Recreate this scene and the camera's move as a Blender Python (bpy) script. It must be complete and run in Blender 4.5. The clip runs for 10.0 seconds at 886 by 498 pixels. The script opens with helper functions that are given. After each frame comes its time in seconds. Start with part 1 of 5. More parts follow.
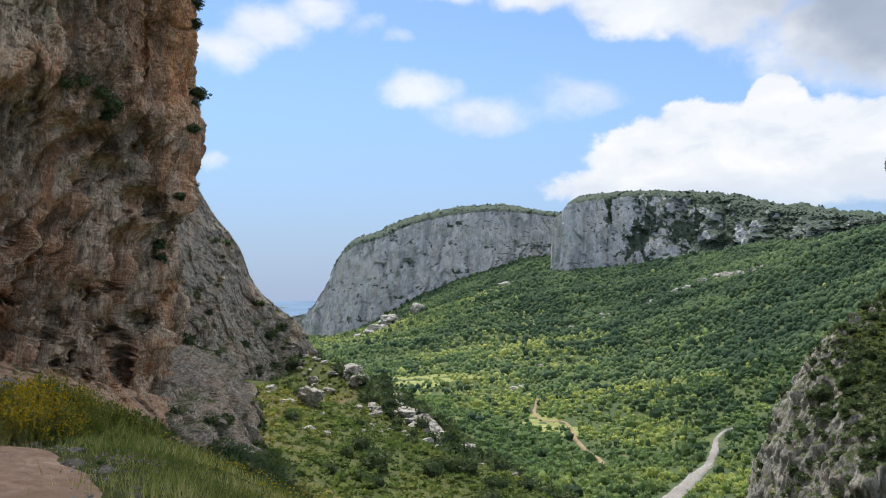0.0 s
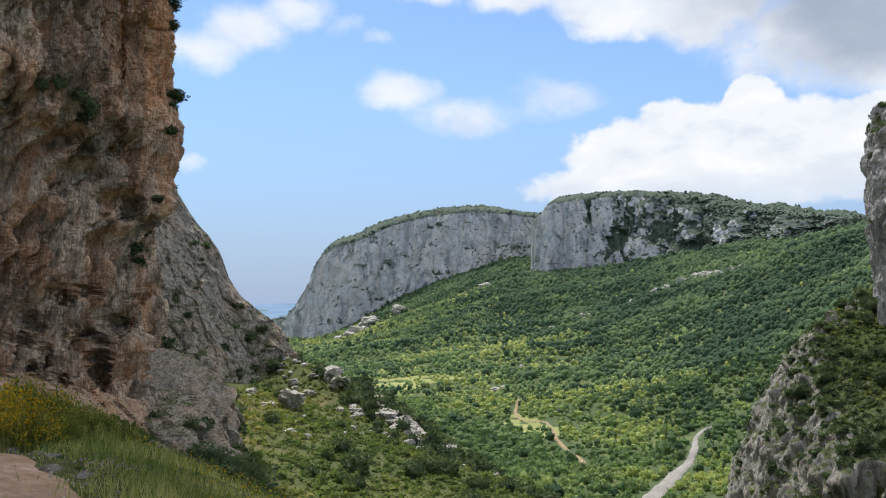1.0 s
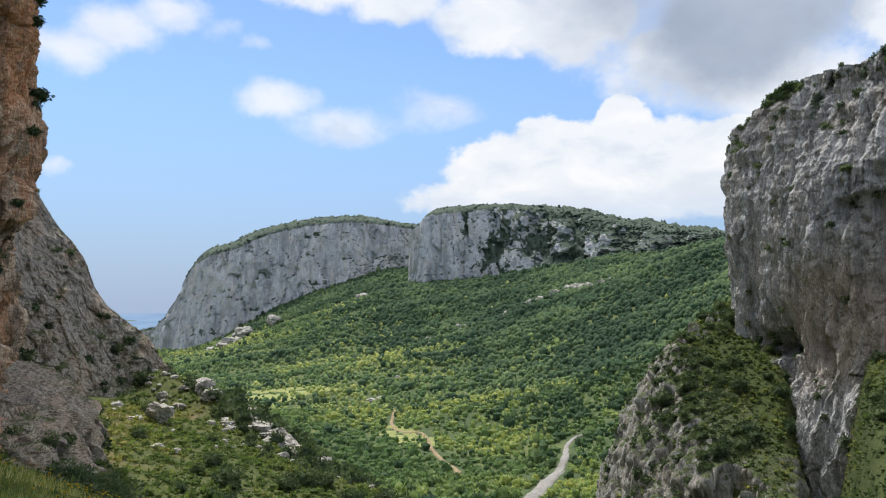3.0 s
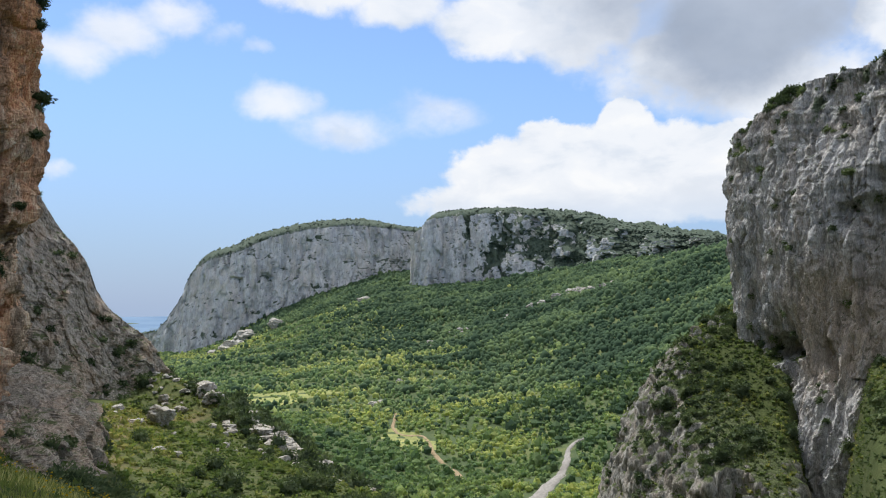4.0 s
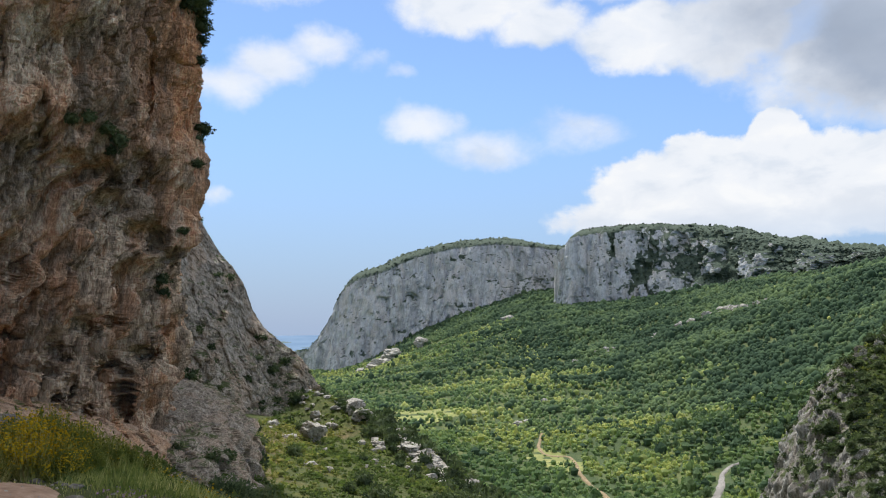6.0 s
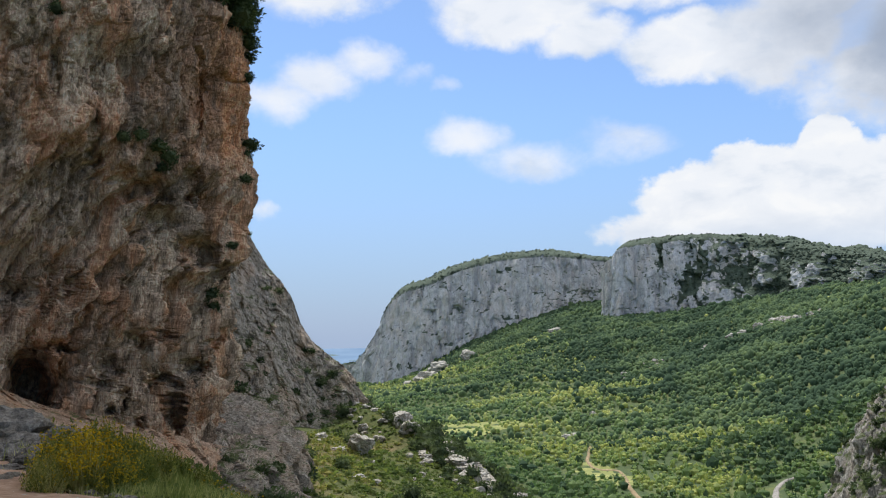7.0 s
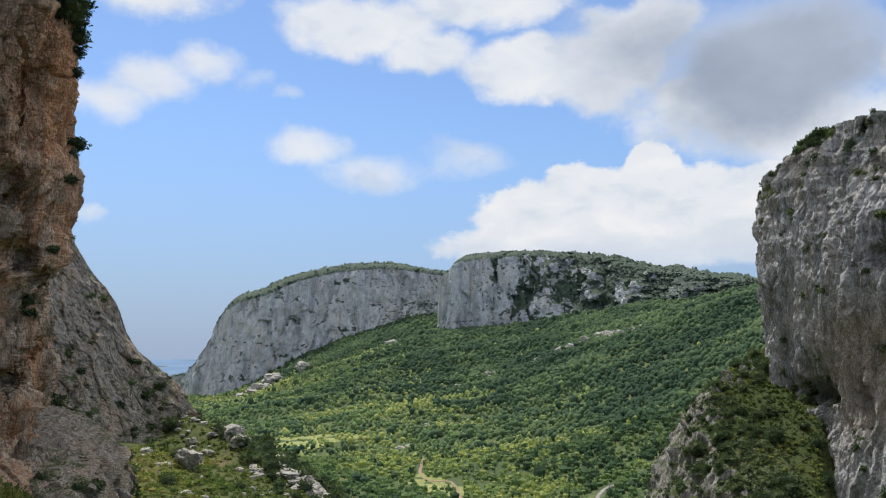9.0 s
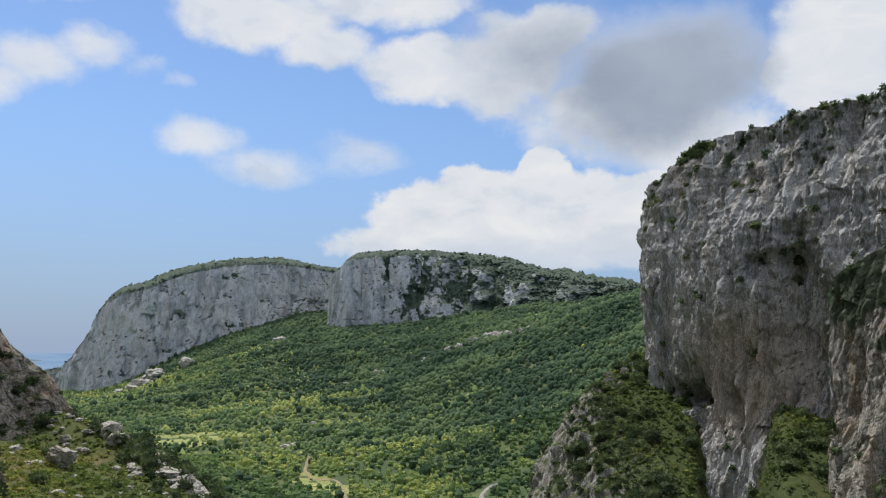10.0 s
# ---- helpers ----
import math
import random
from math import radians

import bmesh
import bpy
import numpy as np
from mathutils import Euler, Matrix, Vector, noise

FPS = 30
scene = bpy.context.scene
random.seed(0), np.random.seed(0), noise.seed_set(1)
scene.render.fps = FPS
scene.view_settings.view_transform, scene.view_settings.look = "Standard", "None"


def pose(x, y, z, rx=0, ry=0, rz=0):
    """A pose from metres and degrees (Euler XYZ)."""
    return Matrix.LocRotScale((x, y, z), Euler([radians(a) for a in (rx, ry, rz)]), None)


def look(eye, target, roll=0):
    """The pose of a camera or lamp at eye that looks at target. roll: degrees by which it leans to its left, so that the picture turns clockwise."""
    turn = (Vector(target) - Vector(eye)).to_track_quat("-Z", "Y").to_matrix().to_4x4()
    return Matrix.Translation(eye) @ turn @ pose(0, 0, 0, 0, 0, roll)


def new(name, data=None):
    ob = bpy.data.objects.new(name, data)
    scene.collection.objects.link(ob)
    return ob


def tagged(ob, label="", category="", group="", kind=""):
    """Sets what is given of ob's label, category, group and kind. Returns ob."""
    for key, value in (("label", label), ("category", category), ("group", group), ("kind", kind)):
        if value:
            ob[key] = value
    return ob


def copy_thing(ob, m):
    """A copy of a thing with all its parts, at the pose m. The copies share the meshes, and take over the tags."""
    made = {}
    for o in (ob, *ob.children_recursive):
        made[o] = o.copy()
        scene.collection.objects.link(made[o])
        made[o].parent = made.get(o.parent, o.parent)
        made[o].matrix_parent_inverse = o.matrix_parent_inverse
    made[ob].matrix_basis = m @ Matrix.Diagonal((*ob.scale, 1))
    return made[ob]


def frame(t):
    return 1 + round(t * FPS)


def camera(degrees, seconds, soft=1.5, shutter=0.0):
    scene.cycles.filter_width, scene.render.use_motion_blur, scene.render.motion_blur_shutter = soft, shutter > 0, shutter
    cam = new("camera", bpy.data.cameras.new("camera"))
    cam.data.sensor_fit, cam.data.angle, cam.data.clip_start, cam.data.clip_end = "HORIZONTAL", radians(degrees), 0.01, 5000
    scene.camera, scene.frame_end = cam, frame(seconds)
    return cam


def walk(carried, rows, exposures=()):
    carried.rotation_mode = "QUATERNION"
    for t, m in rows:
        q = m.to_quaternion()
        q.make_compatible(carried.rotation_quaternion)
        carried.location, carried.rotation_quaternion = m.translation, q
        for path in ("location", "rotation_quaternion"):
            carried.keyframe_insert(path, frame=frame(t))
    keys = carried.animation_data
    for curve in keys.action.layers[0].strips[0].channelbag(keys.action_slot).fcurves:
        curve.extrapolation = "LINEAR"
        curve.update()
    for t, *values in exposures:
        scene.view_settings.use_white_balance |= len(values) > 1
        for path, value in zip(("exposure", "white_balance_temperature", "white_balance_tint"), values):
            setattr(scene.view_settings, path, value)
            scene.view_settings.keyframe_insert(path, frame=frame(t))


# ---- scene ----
# Camera: it stands on a path on a ledge over the valley and turns where it is.
cam = camera(52.5, 10.0, soft=1.15)
EYE = 1.6
ROWS = [
    (0.0, 92.6, 0.0, 0.0), (0.5, 92.644, 0.215, -0.288), (1.0, 92.676, 0.387, -1.244), (1.5, 92.895, 0.454, -4.265),
    (2.0, 93.096, 0.409, -6.433), (2.5, 93.243, 0.263, -7.893), (3.0, 93.323, 0.115, -9.042), (4.5, 93.738, -0.209, -8.657),
    (5.0, 93.98, -0.258, -4.683), (5.5, 94.308, -0.09, -2.241), (6.0, 94.754, 0.117, 0.204), (7.5, 95.911, 0.326, 3.476),
    (8.0, 96.207, 0.246, 0.806), (8.5, 96.347, 0.168, -3.118), (9.0, 96.293, -0.089, -7.189), (9.5, 96.25, -0.602, -10.063),
    (10.0, 96.28, -1.032, -14.182),
]
walk(cam, [(t, pose(0, 0, EYE, rx, ry, rz)) for t, rx, ry, rz in ROWS], exposures=((0.0, 0.25, 6300, 10), (5.0, 0.2, 6300, 10), (8.5, 0.11, 6300, 10), (10.0, -0.05, 6300, 10)))

# ---- world, sun ----
SUN_BEARING, SUN_HEIGHT = -23.0, 60.0      # degrees: a little left of straight ahead, above the horizon
scene.view_settings.exposure = 0.0


class Nodes:
    """A node tree with short calls."""

    def __init__(self, tree):
        self.tree = tree
        tree.nodes.clear()

    def put(self, kind, **values):
        node = self.tree.nodes.new(kind)
        for key, value in values.items():
            setattr(node, key, value)
        return node

    def wire(self, a, b):
        self.tree.links.new(a, b)

    def feed(self, socket, value):
        if isinstance(value, bpy.types.NodeSocket):
            self.wire(value, socket)
        else:
            socket.default_value = value

    def math(self, op, a, b=0.0, c=0.0, clamp=False):
        node = self.put("ShaderNodeMath", operation=op, use_clamp=clamp)
        for socket, value in zip(node.inputs, (a, b, c)):
            self.feed(socket, value)
        return node.outputs[0]

    def noise(self, vector, scale, detail=6.0, rough=0.55, lac=2.0, twist=0.0):
        node = self.put("ShaderNodeTexNoise")
        self.feed(node.inputs["Vector"], vector)
        for key, value in (("Scale", scale), ("Detail", detail), ("Roughness", rough), ("Lacunarity", lac), ("Distortion", twist)):
            node.inputs[key].default_value = value
        return node.outputs["Fac"]

    def ramp(self, fac, stops, smooth=False):
        node = self.put("ShaderNodeValToRGB")
        ramp = node.color_ramp
        ramp.interpolation = "EASE" if smooth else "LINEAR"
        while len(ramp.elements) < len(stops):
            ramp.elements.new(0.5)
        for element, (at, colour) in zip(ramp.elements, stops):
            element.position = at
            element.color = (*colour, 1) if isinstance(colour, tuple) else (colour, colour, colour, 1)
        self.feed(node.inputs[0], fac)
        return node.outputs[0]

    def mix(self, fac, a, b, blend="MIX"):
        node = self.put("ShaderNodeMix", data_type="RGBA", blend_type=blend)
        self.feed(node.inputs[0], fac)
        for socket, value in ((node.inputs[6], a), (node.inputs[7], b)):
            self.feed(socket, (*value, 1) if isinstance(value, tuple) else value)
        return node.outputs[2]

    def scaled(self, vector, scale):
        node = self.put("ShaderNodeMapping")
        self.feed(node.inputs[0], vector)
        node.inputs["Scale"].default_value = scale
        return node.outputs[0]

    def smooth(self, value, low, high):
        node = self.put("ShaderNodeMapRange", interpolation_type="SMOOTHSTEP")
        self.feed(node.inputs[0], value)
        node.inputs[1].default_value, node.inputs[2].default_value = low, high
        return node.outputs[0]


world = bpy.data.worlds.new("sky")
scene.world = world
world.use_nodes = True
w = Nodes(world.node_tree)
sky = w.put("ShaderNodeTexSky", sky_type="NISHITA", sun_disc=False, sun_elevation=radians(SUN_HEIGHT),
            sun_rotation=radians(SUN_BEARING), altitude=300.0, air_density=1.0, dust_density=0.5, ozone_density=2.5)
# Clouds: each puff is bearing, height, half width, half height (degrees), thickness.
WISPS = [
    (-13.6, 14.8, 2.6, 1.5, 0.8), (-11.2, 16.3, 2.9, 1.7, 1.0), (-8.0, 17.4, 2.4, 1.3, 0.85), (-5.0, 16.5, 1.5, 0.6, 0.3), (-2.7, 15.7, 1.1, 0.6, 0.45),
    (-1.7, 12.6, 2.6, 1.3, 0.75), (2.4, 10.9, 3.4, 1.4, 0.7), (8.4, 12.0, 2.8, 1.1, 0.35), (-14.6, 7.8, 0.9, 0.7, 0.7),
]
BANKS = [
    (1.6, 20.2, 5.6, 2.1, 1.3), (6.4, 18.6, 3.4, 1.6, 1.1), (12.5, 17.6, 4.6, 2.2, 1.5), (18.0, 17.4, 5.0, 2.6, 1.5), (10.5, 21.8, 6.0, 2.0, 1.2), (20.5, 20.0, 4.5, 1.8, 1.2), (25.5, 14.6, 7.0, 3.6, 1.2), (30.0, 13.2, 6.0, 3.0, 1.1),
    (38.5, 17.2, 5.6, 4.4, 1.8), (45.0, 18.0, 8.0, 6.0, 1.6), (-11.5, 21.5, 5.0, 2.0, 0.9),
]
STORM = [(21.0, 18.0, 6.5, 3.6, 0.75), (27.4, 16.6, 6.4, 4.6, 1.6), (31.0, 17.6, 4.0, 3.2, 1.2), (25.5, 13.6, 5.0, 2.2, 0.8)]
TOWERS = [
    (13.6, 8.2, 4.2, 2.6, 1.4), (16.6, 9.2, 3.4, 2.5, 1.5), (20.6, 9.8, 2.2, 2.8, 1.7), (19.0, 7.2, 7.5, 3.4, 1.6), (25.0, 8.4, 6.0, 3.2, 1.6), (33.0, 8.0, 9.0, 3.4, 1.4), (11.0, 6.4, 4.0, 1.6, 0.7),
]
way = w.put("ShaderNodeTexCoord").outputs["Generated"]
parts = w.put("ShaderNodeSeparateXYZ")
w.wire(way, parts.inputs[0])
true_bearing = w.math("MULTIPLY", w.math("ARCTAN2", parts.outputs[0], parts.outputs[1]), 57.2958)
low_height = w.math("MULTIPLY", w.math("ARCSINE", parts.outputs[2]), 57.2958)
billow = w.math("SUBTRACT", w.noise(w.scaled(way, (1, 1, 1.5)), 16.0, 10.0, 0.58, twist=0.15), 0.5)
sway = w.put("ShaderNodeTexNoise")
w.wire(way, sway.inputs["Vector"])
sway.inputs["Scale"].default_value, sway.inputs["Detail"].default_value, sway.inputs["Roughness"].default_value = 11.0, 6.0, 0.6
drift = w.put("ShaderNodeSeparateXYZ")
w.wire(sway.outputs["Color"], drift.inputs[0])
bearing = w.math("ADD", true_bearing, w.math("MULTIPLY", w.math("SUBTRACT", drift.outputs[0], 0.5), 4.4))
height = w.math("ADD", low_height, w.math("MULTIPLY", w.math("SUBTRACT", drift.outputs[1], 0.5), 3.2))


def cloud_field(puffs):
    """The thickness of a set of puffs, below 0 outside them."""
    cover = None
    for b0, h0, bw, hw, thick in puffs:
        db = w.math("MULTIPLY", w.math("SUBTRACT", bearing, b0), 1 / bw)
        dh = w.math("MULTIPLY", w.math("SUBTRACT", height, h0), 1 / hw)
        far = w.math("ADD", w.math("MULTIPLY", db, db), w.math("MULTIPLY", dh, dh))
        body = w.math("MULTIPLY", w.math("SUBTRACT", 1.0, far), thick)
        cover = body if cover is None else w.math("SMOOTH_MAX", cover, body, 0.3)
    return cover


wisp = w.smooth(w.math("ADD", cloud_field(WISPS), w.math("MULTIPLY", billow, 1.7)), -0.35, 1.0)
bank = w.smooth(w.math("ADD", cloud_field(BANKS), w.math("MULTIPLY", billow, 1.9)), -0.25, 0.85)
storm = w.smooth(w.math("ADD", cloud_field(STORM), w.math("MULTIPLY", billow, 1.0)), -0.4, 1.3)
tower = w.smooth(w.math("ADD", cloud_field(TOWERS), w.math("MULTIPLY", billow, 2.0)), -0.12, 0.42)
# the towers thin out towards their bases
tower = w.math("MULTIPLY", tower, w.math("ADD", 0.35, w.math("MULTIPLY", w.smooth(low_height, 3.0, 7.5), 0.65)))
# unseen overcast overhead and behind, added to brighten the fill light
over = w.math("MULTIPLY", w.math("SUBTRACT", w.noise(way, 2.3, 6.0, 0.55), 0.22), 7.0)
over = w.smooth(w.math("SUBTRACT", over, w.math("MULTIPLY", w.smooth(low_height, 30.0, 21.0), 8.0)), -0.45, 1.0)
white = w.math("MAXIMUM", w.math("MAXIMUM", w.math("MULTIPLY", wisp, 0.85), w.math("MULTIPLY", bank, 0.95)), over)
fold = w.noise(w.scaled(way, (1, 1, 2.0)), 13.0, 6.0, 0.55, twist=0.3)
cloud_white = w.ramp(fold, [(0.3, (0.78, 0.83, 0.90)), (0.5, (0.93, 0.945, 0.97)), (0.66, (1.0, 0.995, 0.985))], True)
cloud_grey = w.ramp(w.noise(w.scaled(way, (1, 1, 1.4)), 5.0, 5.0, 0.5), [(0.3, (0.33, 0.385, 0.48)), (0.7, (0.50, 0.56, 0.66))], True)
tower_white = w.mix(w.smooth(w.math("ADD", low_height, w.math("MULTIPLY", fold, 9.0)), 13.5, 9.0), cloud_white, (0.80, 0.83, 0.88))
cloud = w.mix(w.math("MULTIPLY", storm, 0.92), cloud_white, cloud_grey)
cloud = w.mix(tower, cloud, tower_white)
veil = w.math("MAXIMUM", w.math("MAXIMUM", white, w.math("MULTIPLY", storm, 0.97)), tower)
lit = w.put("ShaderNodeBackground")
w.feed(lit.inputs[0], cloud)
lit.inputs[1].default_value = 0.84
clear = w.put("ShaderNodeBackground")
haze = w.smooth(low_height, 16.0, -1.0)
air = w.mix(w.math("MULTIPLY", haze, 0.85), w.mix(0.10, w.mix(1.0, sky.outputs[0], (0.86, 1.0, 1.16), "MULTIPLY"), (4.2, 4.6, 5.2)), (2.5, 3.25, 4.8))
w.wire(air, clear.inputs[0])
clear.inputs[1].default_value = 0.117
both = w.put("ShaderNodeMixShader")
w.wire(veil, both.inputs[0])
w.wire(clear.outputs[0], both.inputs[1])
w.wire(lit.outputs[0], both.inputs[2])
out = w.put("ShaderNodeOutputWorld")
w.wire(both.outputs[0], out.inputs[0])

sun_data = bpy.data.lights.new("sun", "SUN")
sun_data.energy, sun_data.angle, sun_data.color = 4.0, radians(0.6), (1.0, 0.95, 0.86)
sun = new("sun", sun_data)
b, h = radians(SUN_BEARING), radians(SUN_HEIGHT)
SUN_WAY = Vector((math.sin(b) * math.cos(h), math.cos(b) * math.cos(h), math.sin(h)))
sun.matrix_world = look(SUN_WAY * 900, (0, 0, 0))

# ---- noise for shapes ----
def lattice(ix, iy, iz, seed):
    n = (ix * 374761393 + iy * 668265263 + iz * 2147483647 + seed * 974634777) & 0xFFFFFFFF
    n = ((n ^ (n >> 13)) * 1274126177) & 0xFFFFFFFF
    n = ((n ^ (n >> 16)) * 2246822519) & 0xFFFFFFFF
    return (n ^ (n >> 15)) & 0xFFFFFFFF


def smooth_noise(p, seed=0):
    """Gradient noise, about -1 to 1, at points of shape (..., 3)."""
    cell = np.floor(p).astype(np.int64)
    f = p - cell
    s = f * f * f * (f * (f * 6 - 15) + 10)
    total = 0.0
    for cx in (0, 1):
        wx = s[..., 0] if cx else 1 - s[..., 0]
        for cy in (0, 1):
            wy = s[..., 1] if cy else 1 - s[..., 1]
            for cz in (0, 1):
                wz = s[..., 2] if cz else 1 - s[..., 2]
                n = lattice(cell[..., 0] + cx, cell[..., 1] + cy, cell[..., 2] + cz, seed)
                gx, gy, gz = (n & 1023) / 511.5 - 1, ((n >> 10) & 1023) / 511.5 - 1, ((n >> 20) & 1023) / 511.5 - 1
                total = total + wx * wy * wz * (gx * (f[..., 0] - cx) + gy * (f[..., 1] - cy) + gz * (f[..., 2] - cz))
    return total * 1.25


def fbm(p, octaves=4, gain=0.5, seed=0):
    total, size = 0.0, 1.0
    for k in range(octaves):
        total = total + size * smooth_noise(p * 2.03 ** k, seed + 17 * k)
        size *= gain
    return total


def ridged(p, octaves=4, gain=0.5, seed=0):
    total, size = 0.0, 1.0
    for k in range(octaves):
        total = total + size * (1 - 2 * np.abs(smooth_noise(p * 2.03 ** k, seed + 31 * k)))
        size *= gain
    return total


def blocks(p, seed=0):
    """Scattered cells: the distance to the nearest joint, a random height for each cell and the tilt of its face."""
    cell = np.floor(p).astype(np.int64)
    first, second, level, tilt = np.full(p.shape[:-1], 9.0), np.full(p.shape[:-1], 9.0), np.zeros(p.shape[:-1]), np.zeros(p.shape[:-1])
    for dx in (-1, 0, 1):
        for dy in (-1, 0, 1):
            for dz in (-1, 0, 1):
                c = cell + np.array((dx, dy, dz))
                n = lattice(c[..., 0], c[..., 1], c[..., 2], seed)
                q = c + np.stack(((n & 1023) / 1023.0, ((n >> 10) & 1023) / 1023.0, ((n >> 20) & 1023) / 1023.0), -1)
                d = np.linalg.norm(q - p, axis=-1)
                near = d < first
                second = np.where(near, first, np.minimum(second, d))
                level = np.where(near, ((n >> 5) & 255) / 255.0, level)
                g = np.stack((((n >> 3) & 255) / 127.5 - 1, ((n >> 11) & 255) / 127.5 - 1, ((n >> 21) & 255) / 127.5 - 1), -1)
                tilt = np.where(near, ((p - q) * g).sum(-1), tilt)
                first = np.minimum(first, d)
    return second - first, level, tilt


def broken(p, size, seed, tall=0.45, scales=3, crack=0.16, slant=0.0):
    """Broken rock: angular blocks at several sizes, with cracks between them."""
    q = p + 0.22 * size * np.stack([fbm(p / (0.9 * size), 2, 0.5, seed + k) for k in range(3)], -1)
    q = np.stack((q[..., 0] + slant * q[..., 2], q[..., 1], q[..., 2]), -1)
    total = 0.0
    for k in range(scales):
        s = size / 2.4 ** k
        edge, level, tilt = blocks(q * np.array((1, 1, tall)) / s, seed + 5 * k)
        total = total + s * (0.32 * (level - 0.5) + 0.55 * tilt - crack * np.exp(-edge * 9))
    return total


def columns(s, z, wide, ratio, seed):
    """Rounded columns of dripstone side by side, with sharp creases between them."""
    edge, level, tilt = blocks(flat3(s / wide, 0.5, z / (wide * ratio)), seed)
    return wide * (0.42 * (0.62 - np.exp(-edge * 4.0)) + 0.40 * (level - 0.5) + 0.30 * tilt)


def soft(x, width=1.0):
    """A ramp with a rounded foot."""
    x = np.asarray(x, float) / width
    return width * np.where(x > 30, x, np.log1p(np.exp(np.minimum(x, 30))))


def soft_max(a, b, width):
    return b + soft(a - b, width)


def flat3(x, y, z=0.0):
    return np.stack(np.broadcast_arrays(np.asarray(x, float), np.asarray(y, float), np.asarray(z, float)), -1)


# ---- the lie of the land ----
def drop_line(x, y, ax, ay, bx, by):
    """Metres to the right of the line from a to b."""
    n = math.hypot(bx - ax, by - ay)
    return ((x - ax) * (by - ay) - (y - ay) * (bx - ax)) / n


def land(x, y, rough=True):
    """Height of the ground at (x, y)."""
    x, y = np.asarray(x, float), np.asarray(y, float)
    far = np.hypot(x, y)
    p = flat3(x, y)
    # the ledge with the path, falling off to the right
    s = (x - 1.5 + 0.5 * y) / 1.118
    ledge = 0.08 - 0.56 * soft(s - 0.5, 0.7) - 0.35 * soft(s - 5, 2.0) - 0.025 * np.maximum(y - 8, 0)
    # the grassy slope under the left cliffs, with its brink over the valley
    slope = -12.2 - 0.22 * (x + 16.6) - 0.073 * (y - 78)
    ledge = ledge - 1.15 * np.clip((y - 11.5) / 8, 0, 1) - 0.075 * soft(y - 18, 2.0)
    near = soft_max(ledge, slope, 1.5)
    brink = drop_line(x, y, 19.0, 100.0, -7.8, 150.0)
    brink_2 = drop_line(x, y, -7.8, 150.0, -30.0, 176.0)
    # a rocky crest along the brink, higher towards the grey buttress
    crest = np.interp(y, (110, 120, 130, 136, 145, 152, 162, 180), (-3.0, -1.4, 1.0, 2.6, 4.5, 5.8, 6.8, 6.0))
    near = near + crest * np.exp(-((np.maximum(brink, brink_2) + 1.5) / 6.5) ** 2)
    near = near - 0.75 * soft(np.maximum(brink, brink_2), 3.0)
    # the valley floor, the wooded hill beyond it and the foot of the far cliffs
    floor = -62 + 0.012 * (np.minimum(y, 700) - 420) - 0.02 * x - 0.03 * np.maximum(y - 700, 0)
    hill = 62 + 0.47 * (x - 338) + 0.0575 * (y - 725)
    hill = 62 - soft(62 - hill, 25.0)
    rise = -60 + 0.10 * (y - 560) + 0.40 * (110 - soft(110 - x, 40.0)) * np.clip((y - 400) / 580, 0, 1.2)
    rise = 60 - soft(60 - rise, 10.0)
    valley = soft_max(soft_max(floor, hill, 12.0), rise, 12.0)
    fade = np.clip((far - 1250) / 500, 0, 1)
    valley = valley * (1 - fade) + (-78) * fade
    # the slope under the right cliff and its rocky rim
    right = -1.4 + 0.182 * (x - 87) + 0.4375 * (y - 169)
    right = 4 - soft(4 - right, 4.0)
    rim = drop_line(x, y, 57.5, 150.0, 83.0, 175.0)
    right = right - 1.3 * soft(-rim - 1.0, 1.5)
    flank = drop_line(x, y, 58.0, 100.0, 65.5, 150.0)
    right = right - 1.5 * soft(-flank, 2.0)
    # the broken rock face at the head of the spur
    front = drop_line(x, y, 45.0, 147.0, 66.0, 129.0) + 5.0 * fbm(p / 9, 3, 0.55, 57)
    step_down = np.clip(front / 3.5, 0, 1)
    right = right - np.clip((67 - x) / 6, 0, 1) * (11 * step_down * step_down * (3 - 2 * step_down) + 0.7 * soft(front - 4, 2.0))
    right = right - 5.0 * soft(drop_line(x, y, 46.4, 77.0, 85.0, 147.0), 0.6)
    # the terrace between the right cliff and the buttress
    terrace = -9.5 + 0.3 * (y - 118) - 5.0 * soft(-drop_line(x, y, 54.5, 80.0, 92.0, 135.0), 0.6)
    right = soft_max(right, 2 - soft(2 - terrace, 3.0), 1.0)
    z = soft_max(soft_max(valley, near, 2.0), right, 2.0)
    if rough:
        scale = np.clip(far / 60, 0.0, 1.0)
        z = z + scale * 0.9 * fbm(p / 22, 4, 0.5, 3) + np.clip((far - 250) / 300, 0, 1) * (5.5 * fbm(p / 150, 3, 0.5, 5) + 7.0 * fbm(flat3(x / 260, y / 75), 3, 0.5, 7))
        z = z + 0.10 * np.clip(far / 12, 0.15, 1) * fbm(p / 2.6, 3, 0.5, 9)
    return z

# ---- materials ----
def surface(name, rough=0.9, spec=0.25):
    m = bpy.data.materials.new(name)
    m.use_nodes = True
    n = Nodes(m.node_tree)
    bsdf = n.put("ShaderNodeBsdfPrincipled")
    bsdf.inputs["Roughness"].default_value = rough
    bsdf.inputs["Specular IOR Level"].default_value = spec
    end = n.put("ShaderNodeOutputMaterial")
    n.wire(bsdf.outputs[0], end.inputs[0])
    place = n.put("ShaderNodeNewGeometry")
    return m, n, bsdf, place


